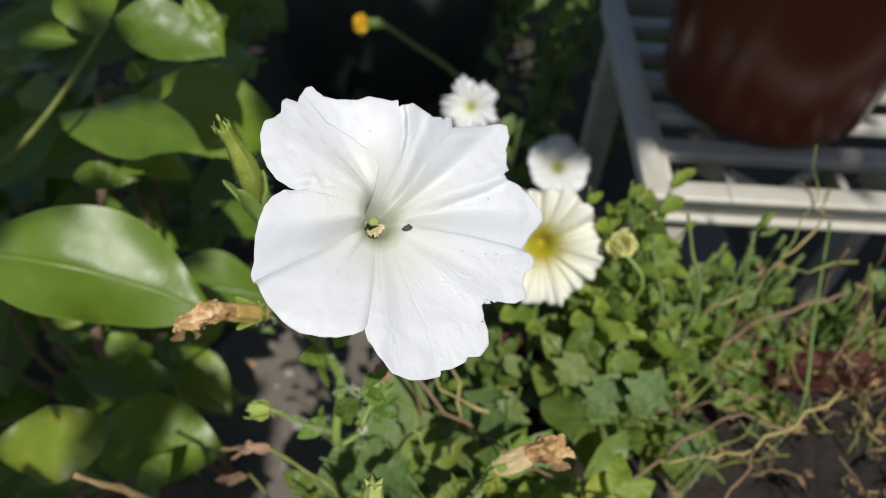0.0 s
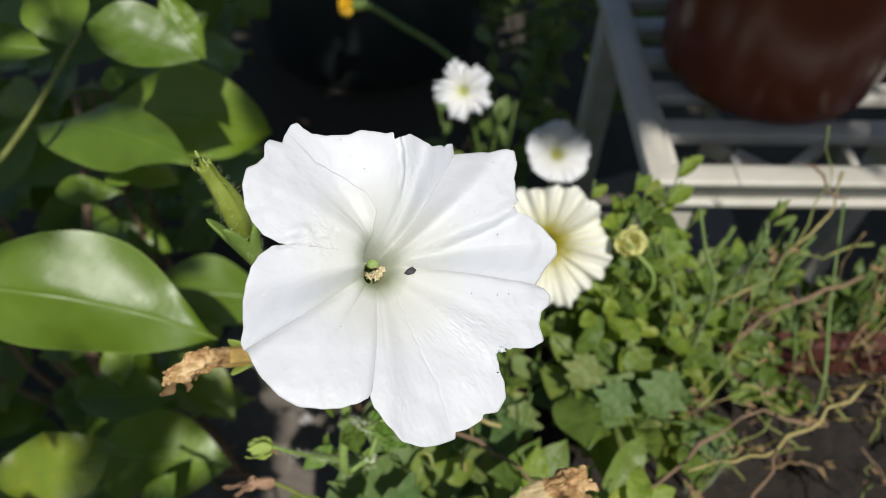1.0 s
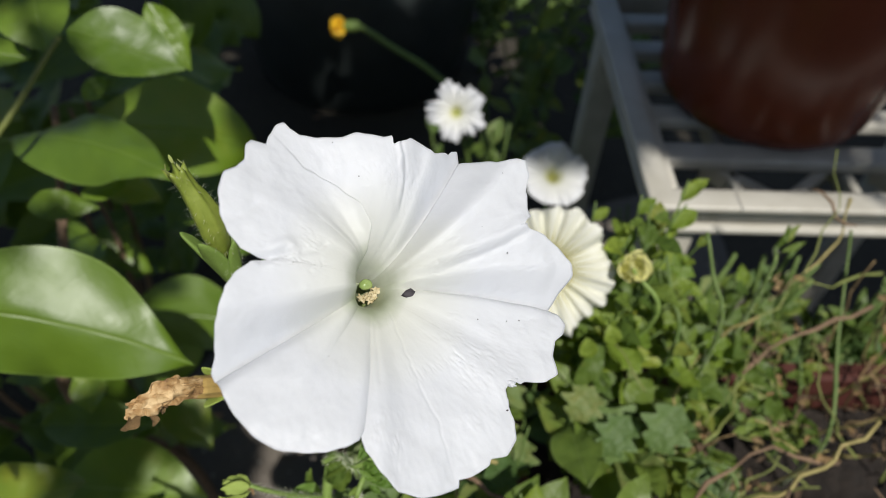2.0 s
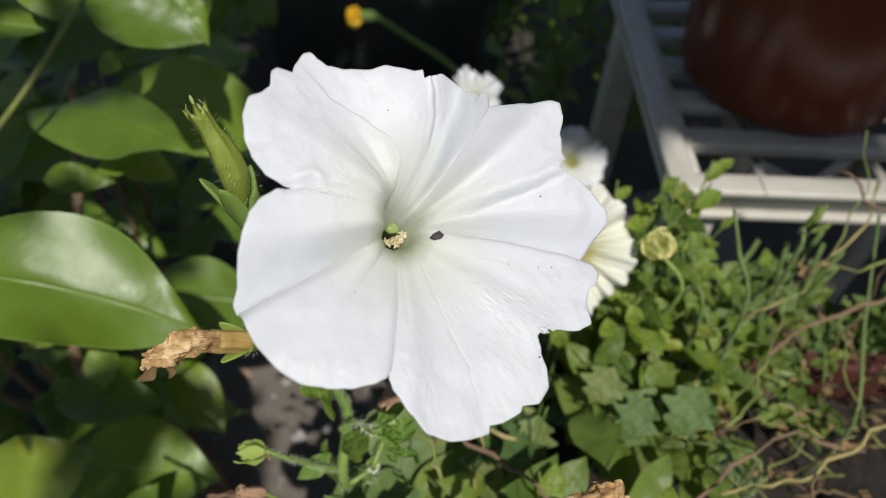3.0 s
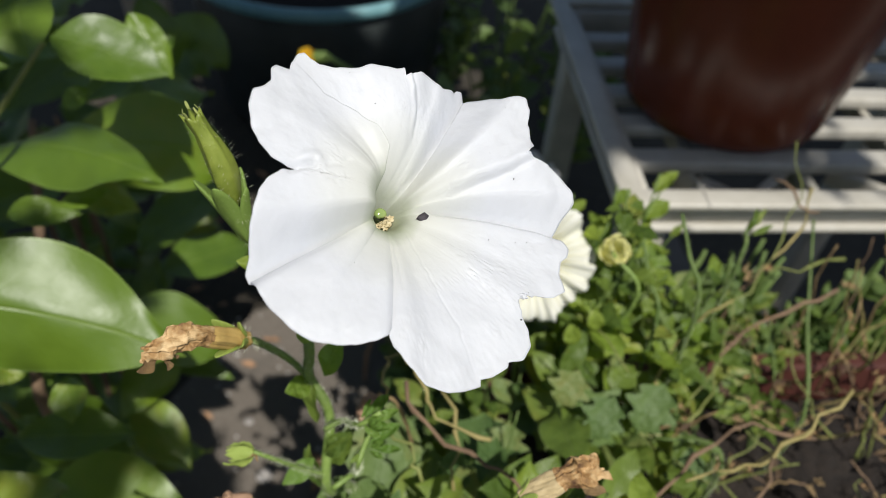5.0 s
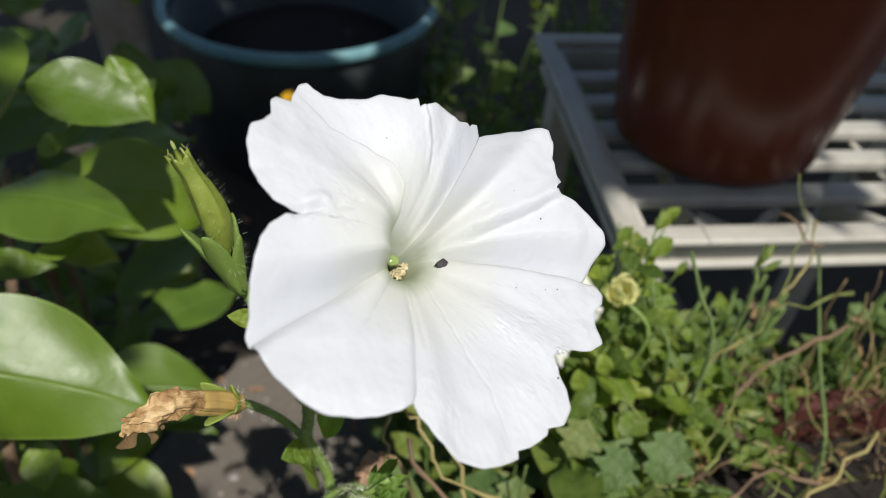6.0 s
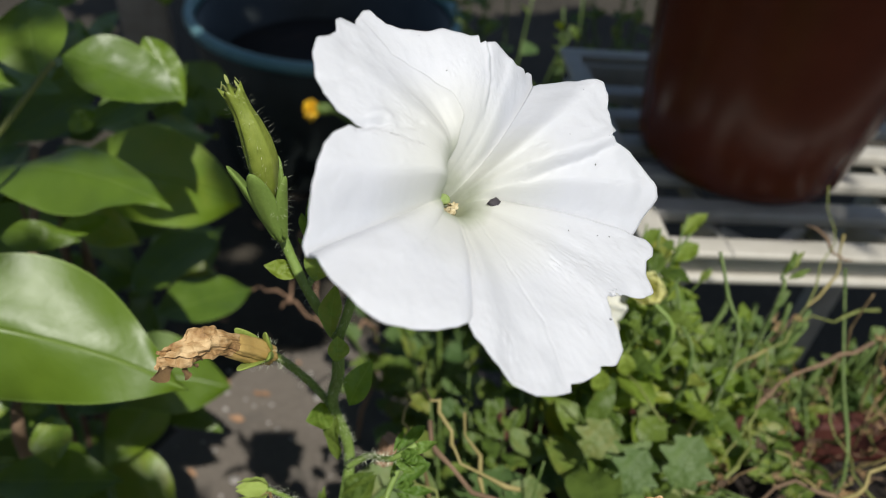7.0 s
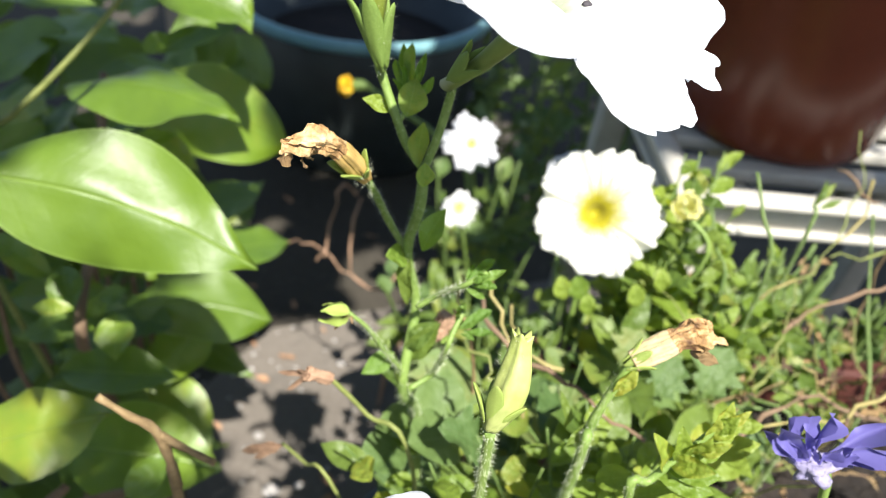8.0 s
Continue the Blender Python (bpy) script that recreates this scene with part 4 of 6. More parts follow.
# ---- left-hand shrub ----
shrub = thing("shrub", (-0.27, 0.5, 0.0), "glossy green broad-leaved shrub with woody twigs", "shrub")
stem("twig", [(-0.2181, 0.5025, 0.6570), (-0.2235, 0.4959, 0.6510), (-0.2351, 0.4821, 0.6373), (-0.2478, 0.4661, 0.6230), (-0.2650, 0.4570, 0.6060), (-0.2803, 0.4471, 0.5923), (-0.3099, 0.4279, 0.5653), (-0.30, 0.42, 0.45), (-0.28, 0.48, 0.0)], 0.0015, 0.0021, shrub, M_TWIG, "", False)
stem("woody_stem", [(-0.2730, 0.5556, 0.5677), (-0.2665, 0.5200, 0.5406), (-0.2623, 0.4660, 0.4905), (-0.2510, 0.3987, 0.4408), (-0.25, 0.47, 0.2), (-0.26, 0.5, 0.0)], 0.0026, 0.005, shrub, M_BARK, "", False)
stem("woody_stem", [(-0.2147, 0.2908, 0.4713), (-0.2190, 0.2835, 0.4619), (-0.2, 0.36, 0.35), (-0.25, 0.5, 0.0)], 0.0026, 0.004, shrub, M_BARK, "", False)
SHRUB_SPOTS = []


def shrub_leaf(shape, base, tip, up, width):
    """One of the large leaves, from its base to its tip."""
    SHRUB_SPOTS.append((shape, base, tip, up, width))
    leaf(shrub, SHRUB_LEAVES[shape], base, tip, up, width)


shrub_leaf(6, (-0.2427, 0.3380, 0.6293), (-0.1197, 0.3343, 0.5913), (0.3, -0.75, 0.6), 1.0)
shrub_leaf(6, (-0.2750, 0.5000, 0.5850), (-0.1510, 0.4440, 0.6060), (0.15, -0.35, 0.9), 0.7)
shrub_leaf(4, (-0.2640, 0.5560, 0.5450), (-0.1540, 0.6100, 0.4850), (0.25, -0.75, 0.5), 1.0)
shrub_leaf(4, (-0.2634, 0.4967, 0.3931), (-0.1542, 0.5055, 0.3805), (0.2, -0.85, 0.45), 1.1)
shrub_leaf(5, (-0.2702, 0.3021, 0.4788), (-0.1941, 0.3142, 0.5024), (0.1, -0.5, 0.82), 1.1)
shrub_leaf(3, (-0.2460, 0.3620, 0.4750), (-0.1780, 0.3640, 0.4730), (0.0, -0.2, 0.95), 1.05)
shrub_leaf(2, (-0.2463, 0.3456, 0.4238), (-0.1534, 0.3421, 0.4143), (0.0, -0.2, 0.95), 1.4)
shrub_leaf(2, (-0.2194, 0.3898, 0.4971), (-0.2148, 0.3666, 0.4818), (0.0, -0.8, 0.6), 1.6)
shrub_leaf(3, (-0.2346, 0.4025, 0.4951), (-0.2162, 0.4063, 0.5019), FACE, 1.3)
shrub_leaf(1, (-0.2452, 0.3920, 0.4969), (-0.2704, 0.3922, 0.4942), FACE, 0.9)
shrub_leaf(3, (-0.2431, 0.4031, 0.4789), (-0.2354, 0.4120, 0.4908), (0.3, -0.6, 0.7), 1.5)
shrub_leaf(0, (-0.2362, 0.3742, 0.4760), (-0.2537, 0.3739, 0.4736), FACE, 0.9)
shrub_leaf(2, (-0.2464, 0.5262, 0.5345), (-0.1999, 0.5119, 0.5224), FACE, 1.1)
shrub_leaf(1, (-0.2745, 0.4264, 0.4881), (-0.3165, 0.4450, 0.5061), FACE, 0.9)
shrub_leaf(3, (-0.1903, 0.2981, 0.4512), (-0.1695, 0.3134, 0.4725), FACE, 1.2)
shrub_leaf(0, (-0.2258, 0.4974, 0.6511), (-0.2404, 0.5408, 0.6762), (0.0, -0.8, 0.6), 1.7)
shrub_leaf(2, (-0.2144, 0.5066, 0.6594), (-0.1524, 0.4994, 0.6402), (0.2, -0.45, 0.85), 1.2)
shrub_leaf(1, (-0.2448, 0.5131, 0.6350), (-0.3178, 0.5070, 0.6342), (0.0, -0.2, 0.95), 1.0)
shrub_leaf(3, (-0.1659, 0.5682, 0.6272), (-0.2247, 0.5358, 0.5965), (-0.1, -0.6, 0.8), 1.05)
shrub_leaf(2, (-0.1815, 0.5418, 0.6565), (-0.1592, 0.5244, 0.6219), FACE, 0.9)
shrub_leaf(1, (-0.2235, 0.5097, 0.6085), (-0.2102, 0.5207, 0.6184), FACE, 1.5)
shrub_leaf(0, (-0.2508, 0.4547, 0.5726), (-0.2081, 0.4539, 0.5724), FACE, 0.9)
shrub_leaf(3, (-0.2287, 0.4732, 0.5625), (-0.2001, 0.4800, 0.5689), FACE, 1.0)
shrub_leaf(1, (-0.2444, 0.4245, 0.4575), (-0.2982, 0.4083, 0.4472), (-0.2, -0.5, 0.8), 1.0)
shrub_leaf(2, (-0.2919, 0.4457, 0.4940), (-0.2652, 0.4386, 0.4882), FACE, 1.2)
shrub_leaf(0, (-0.2679, 0.4310, 0.4945), (-0.2554, 0.4032, 0.4776), (0.2, -0.7, 0.6), 1.3)
rnd = random.Random(5)
for _ in range(420):
    c = Vector((rnd.uniform(-0.62, -0.17), rnd.uniform(0.3, 0.95), rnd.uniform(0.04, 0.5)))
    if len(shrub.children) > 230 or c.z > 0.55 - 0.35 * (c.x + 0.5) or c.x > -0.16 - 0.45 * (0.5 - c.z) or (c.x > -0.3 and c.z > 0.41):
        continue
    d = Vector((rnd.uniform(-1, 1), rnd.uniform(-1, 0.6), rnd.uniform(-0.6, 0.3))).normalized() * rnd.uniform(0.06, 0.12)
    leaf(shrub, rnd.choice(SHRUB_LEAVES), c, c + d, (rnd.uniform(-0.4, 0.4), rnd.uniform(-0.7, 0.1), 0.8), rnd.uniform(0.8, 1.2))
for _ in range(85):
    c = Vector((rnd.uniform(-0.8, -0.27), rnd.uniform(0.65, 1.25), rnd.uniform(0.06, 0.5)))
    if c.x > -0.3 - 0.3 * (1.0 - c.y) * (c.y < 1.0) - 0.15 * (c.z < 0.15):
        continue
    d = Vector((rnd.uniform(-1, 1), rnd.uniform(-1, 0.4), rnd.uniform(-0.5, 0.3))).normalized() * rnd.uniform(0.07, 0.12)
    leaf(shrub, rnd.choice(SHRUB_LEAVES), c, c + d, (rnd.uniform(-0.4, 0.4), rnd.uniform(-0.8, -0.2), 0.7), rnd.uniform(0.9, 1.2))
for _ in range(10):
    x, y = rnd.uniform(-0.45, -0.22), rnd.uniform(0.45, 0.75)
    stem("woody_stem", [(x, y, 0.45), (x - 0.01, y + 0.01, 0.3), (-0.3 + 0.3 * (x + 0.3), 0.52, 0.0)], 0.0018, 0.0035, shrub, M_BARK, "", False)

# unseen leaves beside the viewpoint, added to shade the low left-hand leaves
bm = bmesh.new()
for _ in range(900):
    c = Vector((rnd.uniform(-0.6, -0.16), rnd.uniform(-0.14, 0.17), rnd.uniform(0.68, 0.86)))
    # an opening is left so that sun falls on one low leaf
    q = c - TO_SUN * ((c.z - 0.505) / TO_SUN.z)
    if ((q.x + 0.25) / 0.07) ** 2 + ((q.y - 0.3) / 0.045) ** 2 < 1:
        continue
    a = rnd.uniform(0, 6.3)
    x = Vector((math.cos(a), math.sin(a), rnd.uniform(-0.4, 0.4))).normalized()
    y = Vector((-math.sin(a), math.cos(a), rnd.uniform(-0.4, 0.4))).normalized()
    n = rnd.uniform(0.02, 0.035)
    q = [[bm.verts.new(c + x * (n * u) + y * (n * v * w) + Vector((0, 0, -0.2 * n * u * u + 0.2 * n * abs(v)))) for v in (-1, 0, 1)] for u, w in ((-1.1, 0.05), (-0.5, 0.45), (0.2, 0.5), (1.2, 0.04))]
    for e, f in zip(q, q[1:]):
        for k in range(2):
            bm.faces.new((e[k], e[k + 1], f[k + 1], f[k]))
part("foliage", bm, M_SHRUB, shrub, "unseen upper foliage, added to shade the lower leaves")["kind"] = "stuff"
# stems added to carry this unseen foliage
for x in (-0.36, -0.24):
    stem("woody_stem", [(x, 0.05, 0.78), (x - 0.06, 0.12, 0.55), (-0.4, 0.3, 0.25), (-0.3, 0.5, 0.0)], 0.002, 0.004, shrub, M_BARK, "", False)

# ---- planter with soil ----
PX0, PX1, PY0, PY1, PZ = 0.045, 0.66, 0.14, 0.41, 0.475


def tray_box(bm, x0, x1, y0, y1, z0, z1, t, taper):
    """An open box with walls of thickness t, narrower towards its base, and a rolled rim."""
    def ring(dx, z):
        return [bm.verts.new((x, y, z)) for x, y in ((x0 + dx, y0 + dx), (x1 - dx, y0 + dx), (x1 - dx, y1 - dx), (x0 + dx, y1 - dx))]
    loops = [ring(taper, z0), ring(0.004, z1 - 0.02), ring(-0.006, z1 - 0.02), ring(-0.008, z1 - 0.004), ring(-0.006, z1), ring(t - 0.002, z1), ring(t, z1 - 0.003), ring(taper + t, z0 + 0.01)]
    for a, b in zip(loops, loops[1:]):
        for k in range(4):
            bm.faces.new((a[k], a[(k + 1) % 4], b[(k + 1) % 4], b[k]))
    bm.faces.new(loops[0])
    bm.faces.new(loops[-1])


planter = thing("planter", ((PX0 + PX1) / 2, (PY0 + PY1) / 2, 0.0), "tall terracotta-red plastic planter full of dark soil and debris", "planter")
bm = bmesh.new()
tray_box(bm, PX0, PX1, PY0, PY1, 0.0, PZ, 0.006, 0.03)
part("box", bm, M_PLANTER, planter, "", True)
bm = bmesh.new()
bmesh.ops.create_grid(bm, x_segments=120, y_segments=50, size=0.5)
for v in bm.verts:
    v.co.x = (PX0 + PX1) / 2 + v.co.x * (PX1 - PX0 - 0.024)
    v.co.y = (PY0 + PY1) / 2 + v.co.y * (PY1 - PY0 - 0.024)
    v.co.z = PZ - 0.03 + 0.006 * noise.noise(v.co * 40) + 0.004 * noise.noise(v.co * 110)
part("soil", bm, M_SOIL, planter, "dark crumbly soil")
SOIL = PZ - 0.032
small_pot = thing("flower_pot", (-0.02, 0.27, 0.0), "tall dark plastic pot under the white petunia", "flower pot")
bm = bmesh.new()
for rr in (0,):
    rings = [[bm.verts.new((-0.02 + q * math.cos(math.pi * k / 20), 0.27 + 1.4 * q * math.sin(math.pi * k / 20), z)) for k in range(40)] for q, z in ((0.05, 0.0), (0.065, 0.37), (0.07, 0.372), (0.07, 0.385), (0.063, 0.385), (0.061, 0.36))]
    for a, b in zip(rings, rings[1:]):
        for k in range(40):
            bm.faces.new((a[k], a[(k + 1) % 40], b[(k + 1) % 40], b[k]))
    bm.faces.new(rings[0])
part("pot", bm, M_BLACK, small_pot)
bm = bmesh.new()
rings = [[bm.verts.new((-0.02 + q * math.cos(math.pi * k / 20), 0.27 + 1.4 * q * math.sin(math.pi * k / 20), z + 0.003 * noise.noise((k, q * 90, 0)))) for k in range(40)] for q, z in ((0.0615, 0.36), (0.045, 0.364), (0.03, 0.366), (0.012, 0.367))]
for a, b in zip(rings, rings[1:]):
    for k in range(40):
        bm.faces.new((a[k], a[(k + 1) % 40], b[(k + 1) % 40], b[k]))
bm.faces.new(rings[-1])
part("soil", bm, M_SOIL, small_pot)


# ---- bedding plants in the planter ----
def bushy(name, base, label, category, tips, leaves, size, count, seed, stem_mat=None, r=0.0009, group=""):
    """A low plant: stems rise from one root to the tips, leaves all along them."""
    rnd = random.Random(seed)
    owner = thing(name, base, label, category, group)
    base = Vector(base)
    for tip in tips:
        tip = Vector(tip)
        mid = base.lerp(tip, 0.5) + Vector((rnd.uniform(-0.012, 0.012), rnd.uniform(-0.012, 0.012), 0.012))
        bm = bmesh.new()
        line = tube(bm, [base + Vector((0, 0, -0.006)), mid, tip], r, r * 0.6, 6, 6, 0.1)
        part("stem", bm, stem_mat or M_STEM_DARK, owner)
        for k in range(count):
            s = 0.25 + 0.75 * (k + rnd.random() * 0.6) / count
            p = line[min(len(line) - 1, int(s * (len(line) - 1)))]
            a = 2.4 * k + seed
            d = Vector((math.cos(a), math.sin(a), rnd.uniform(-0.1, 0.7) + (0.5 if s > 0.9 else 0)))
            n = size * rnd.uniform(0.55, 1.15) * (0.75 if s > 0.85 else 1)
            leaf(owner, rnd.choice(leaves), p, p + d.normalized() * n, (rnd.uniform(-0.3, 0.3), rnd.uniform(-0.6, 0.0), 1.0), rnd.uniform(0.85, 1.15))
    return owner


bushy("petunia_plant", (0.0, 0.3, 0.36), "leafy petunia shoots with lime-green sticky tips", "petunia",
      [(-0.0706, 0.2493, 0.5798), (-0.0393, 0.2334, 0.5956), (-0.0522, 0.2326, 0.5773), (-0.0177, 0.2407, 0.5754), (0.0081, 0.2491, 0.5728), (-0.0158, 0.2068, 0.6134)], LIME_LEAVES + SOFT_LEAVES[:1], 0.024, 9, 11, group="bedding plants")
bushy("petunia_plant", (0.09, 0.3, SOIL), "leafy petunia shoots with lime-green sticky tips", "petunia",
      [(0.0127, 0.2208, 0.6100), (0.0225, 0.2100, 0.6217), (0.0360, 0.2249, 0.6256), (0.0464, 0.2230, 0.6324), (0.0540, 0.2250, 0.6437), (0.0108, 0.2442, 0.5988), (0.0203, 0.1959, 0.6358)], LIME_LEAVES, 0.022, 9, 12, group="bedding plants")
bushy("geranium_plant", (0.02, 0.31, 0.36), "low plant with lobed grey-green leaves", "plant",
      [(-0.0473, 0.2808, 0.5736), (-0.0301, 0.2777, 0.5717), (-0.0609, 0.2685, 0.5728), (0.0146, 0.2997, 0.5563), (0.0258, 0.2884, 0.5595), (0.0400, 0.3231, 0.5562)], LOBED_LEAVES + BLUE_LEAVES, 0.044, 5, 13, group="bedding plants")
bushy("geranium_plant", (0.1, 0.35, SOIL), "low plant with lobed grey-green leaves", "plant",
      [(0.0630, 0.3298, 0.5511), (0.0766, 0.3058, 0.5551), (0.1028, 0.3139, 0.5521), (0.0617, 0.3587, 0.5548), (0.0997, 0.3469, 0.5446)], LOBED_LEAVES + SOFT_LEAVES, 0.04, 6, 14, group="bedding plants")
bushy("petunia_plant", (0.08, 0.39, SOIL), "bright green petunia with small leaves behind the cream flower", "petunia",
      [(0.0990, 0.4061, 0.6331), (0.1236, 0.4192, 0.6203), (0.0926, 0.4031, 0.6129), (0.1052, 0.3827, 0.6211), (0.0967, 0.3778, 0.5981), (0.0828, 0.3703, 0.5874), (0.1254, 0.3835, 0.5926), (0.1120, 0.3701, 0.5745), (0.1368, 0.3661, 0.5724)], LIME_LEAVES + SOFT_LEAVES, 0.026, 12, 15, group="bedding plants")
bushy("petunia_plant", (0.15, 0.39, SOIL), "bright green petunia with small leaves", "petunia",
      [(0.1469, 0.3833, 0.5789), (0.1643, 0.3693, 0.5637), (0.1753, 0.4123, 0.5702), (0.1335, 0.3437, 0.5604), (0.1180, 0.3494, 0.5657), (0.1804, 0.3983, 0.5694)], SOFT_LEAVES + LIME_LEAVES, 0.027, 9, 16, group="bedding plants")
bushy("petunia_plant", (0.03, 0.3, 0.36), "dark green petunia foliage below the flowers", "petunia",
      [(0.0240, 0.3874, 0.5222), (0.0416, 0.3809, 0.5162), (0.0576, 0.3843, 0.5381), (0.0174, 0.4226, 0.5170), (-0.0029, 0.3876, 0.5193), (0.0169, 0.4675, 0.4927), (0.0327, 0.3981, 0.5363), (-0.0068, 0.4651, 0.4870)], SOFT_LEAVES + BLUE_LEAVES, 0.026, 10, 17, group="bedding plants")

bushy("petunia_plant", (0.16, 0.33, SOIL), "straggly petunia foliage between dead stems", "petunia",
      [(0.0721, 0.3849, 0.5405), (0.0990, 0.3644, 0.5359), (0.1282, 0.3928, 0.5347), (0.1408, 0.3607, 0.5330), (0.1060, 0.3238, 0.5401), (0.1793, 0.4005, 0.5287), (0.2011, 0.4242, 0.5366), (0.0735, 0.3275, 0.5430), (0.1229, 0.3054, 0.5372)], SOFT_LEAVES + BLUE_LEAVES, 0.031, 7, 18, group="bedding plants")
bushy("petunia_plant", (0.22, 0.36, SOIL), "straggly petunia foliage between dead stems", "petunia",
      [(0.1840, 0.3731, 0.5177), (0.2212, 0.4079, 0.5224), (0.1586, 0.3407, 0.5288)], SOFT_LEAVES, 0.028, 7, 19, group="bedding plants")
bushy("petunia_plant", (0.05, 0.25, SOIL), "low green petunia foliage at the front", "petunia",
      [(0.0294, 0.2791, 0.5798), (0.0103, 0.2639, 0.5795), (0.0434, 0.2569, 0.5869), (-0.0035, 0.2867, 0.5729), (0.0711, 0.2703, 0.5724), (-0.0187, 0.2609, 0.5765), (-0.0432, 0.2814, 0.5544)], SOFT_LEAVES + LOBED_LEAVES, 0.038, 6, 29, group="bedding plants")

bushy("petunia_plant", (0.1, 0.395, SOIL), "bright yellow-green petunia leaves in the sun", "petunia",
      [(0.1018, 0.4274, 0.6188), (0.1253, 0.4280, 0.6062), (0.0880, 0.4121, 0.6051), (0.1465, 0.4256, 0.5909), (0.1164, 0.4100, 0.5901), (0.0794, 0.4315, 0.6088), (0.1345, 0.4485, 0.6111), (0.1037, 0.3994, 0.5806), (0.1277, 0.3952, 0.5770)], LIME_LEAVES, 0.023, 11, 33, group="bedding plants")

# dried stems in the planter
dry = thing("dead_plant", (0.17, 0.36, SOIL), "dead tan-brown branching stems of a dried plant", "plant")
DRY_RUNS = []


def dry_run(*points):
    """One dead stem through these points."""
    DRY_RUNS.append(list(points))


dry_run((0.2144, 0.4566, 0.6292), (0.2194, 0.4356, 0.6039), (0.1984, 0.4066, 0.5816), (0.1714, 0.3856, 0.5687), (0.1611, 0.3574, 0.5487), (0.1351, 0.3312, 0.5294), (0.12, 0.36, SOIL))
dry_run((0.1984, 0.4066, 0.5816), (0.2209, 0.4239, 0.5896), (0.2309, 0.4461, 0.6022))
dry_run((0.2080, 0.4506, 0.6051), (0.2181, 0.4324, 0.5998), (0.2303, 0.4292, 0.5972))
dry_run((0.1964, 0.4013, 0.5750), (0.2261, 0.4089, 0.5718), (0.2534, 0.4175, 0.5696))
dry_run((0.1521, 0.3786, 0.5579), (0.1714, 0.3856, 0.5687))
dry_run((0.2442, 0.3991, 0.5619), (0.2082, 0.3856, 0.5570), (0.1784, 0.3734, 0.5545), (0.1608, 0.3594, 0.5511))
dry_run((0.2021, 0.3753, 0.5595), (0.2072, 0.3600, 0.5413), (0.2203, 0.3456, 0.5252), (0.2333, 0.3313, 0.5091))
dry_run((0.1050, 0.2716, 0.5798), (0.1302, 0.2781, 0.5748), (0.1540, 0.2857, 0.5710), (0.1782, 0.2989, 0.5741), (0.2032, 0.3156, 0.5816))
dry_run((0.1540, 0.2857, 0.5710), (0.1459, 0.2720, 0.5691), (0.1334, 0.2592, 0.5678))
dry_run((0.1611, 0.3574, 0.5487), (0.1536, 0.3408, 0.5433), (0.1304, 0.3202, 0.5472))
dry_run((0.1417, 0.3726, 0.5492), (0.1210, 0.3468, 0.5469), (0.1316, 0.3351, 0.5338))
dry_run((0.0866, 0.2648, 0.5693), (0.1209, 0.2933, 0.5606), (0.1652, 0.3182, 0.5487), (0.2051, 0.3159, 0.5346))
dry_run((0.0815, 0.3702, 0.5712), (0.0904, 0.3571, 0.5720), (0.0993, 0.3387, 0.5663))
dry_run((-0.0007, 0.3267, 0.5877), (0.0040, 0.2964, 0.5828), (0.0027, 0.2744, 0.5715))
dry_run((-0.0182, 0.3066, 0.6087), (-0.0101, 0.2890, 0.6038), (0.0143, 0.2705, 0.5998), (0.0286, 0.2633, 0.5926), (0.0513, 0.2620, 0.5777))
dry_run((-0.0264, 0.2890, 0.6020), (-0.0152, 0.2735, 0.6001), (-0.0122, 0.2678, 0.5934))
dry_run((-0.0285, 0.3042, 0.5955), (-0.0283, 0.3118, 0.6050), (-0.0275, 0.3175, 0.6122), (-0.0213, 0.3195, 0.6155), (-0.0143, 0.3153, 0.6111), (-0.0088, 0.3038, 0.5976), (0.0003, 0.2968, 0.5900), (0.0197, 0.2908, 0.5851))
DRY_BITS = [shared("dry_leaf", blade(0.4, 0.5, 1.3, -0.5, 0.25, 0.4, 90 + k, 3, 10, 6, 0.6), (M_DRY, M_WILT, M_BARK)[k]) for k in range(3)]
rnd = random.Random(31)


def kinked(run, amount):
    """The run with bends between its points, as dry stems have."""
    out = [Vector(run[0])]
    for a, b in zip(run, run[1:]):
        a, b = Vector(a), Vector(b)
        for t in (0.33, 0.67):
            out.append(a.lerp(b, t) + Vector((rnd.uniform(-1, 1), rnd.uniform(-1, 1), rnd.uniform(-1, 1))) * amount)
        out.append(b)
    return out


for k, run in enumerate(DRY_RUNS):
    bm = bmesh.new()
    tube(bm, kinked(run, 0.003), 0.0004 + 0.0003 * (k % 3), 0.0007 + 0.0003 * (k % 2), 6, 1, 1.0)
    part("dry_stem", bm, (M_TWIG, M_STRAW, M_BARK)[k % 3], dry)
for k in range(95):
    a = Vector((rnd.uniform(0.09, 0.34), rnd.uniform(0.27, 0.42), rnd.uniform(0.46, 0.52)))
    b = a + Vector((rnd.uniform(-0.05, 0.05), rnd.uniform(-0.03, 0.03), rnd.uniform(0.015, 0.06 + 0.3 * max(0.0, a.x - 0.13))))
    bm = bmesh.new()
    tube(bm, kinked([a, a.lerp(b, 0.5), b], 0.003), 0.0008, 0.0004, 6, 1, 0.7)
    part("dry_stem", bm, rnd.choice([M_DRY, M_STRAW, M_TWIG, M_BARK]), dry)
    for _ in range(2):
        d = Vector((rnd.uniform(-1, 1), rnd.uniform(-1, 1), rnd.uniform(-0.6, 0.6))).normalized()
        c = a.lerp(b, rnd.random())
        piece("dry_leaf", rnd.choice(DRY_BITS), dry, aim(c, c + d * rnd.uniform(0.005, 0.012), (rnd.uniform(-0.5, 0.5), -0.5, 0.7), 1.3))
fuzzy = []
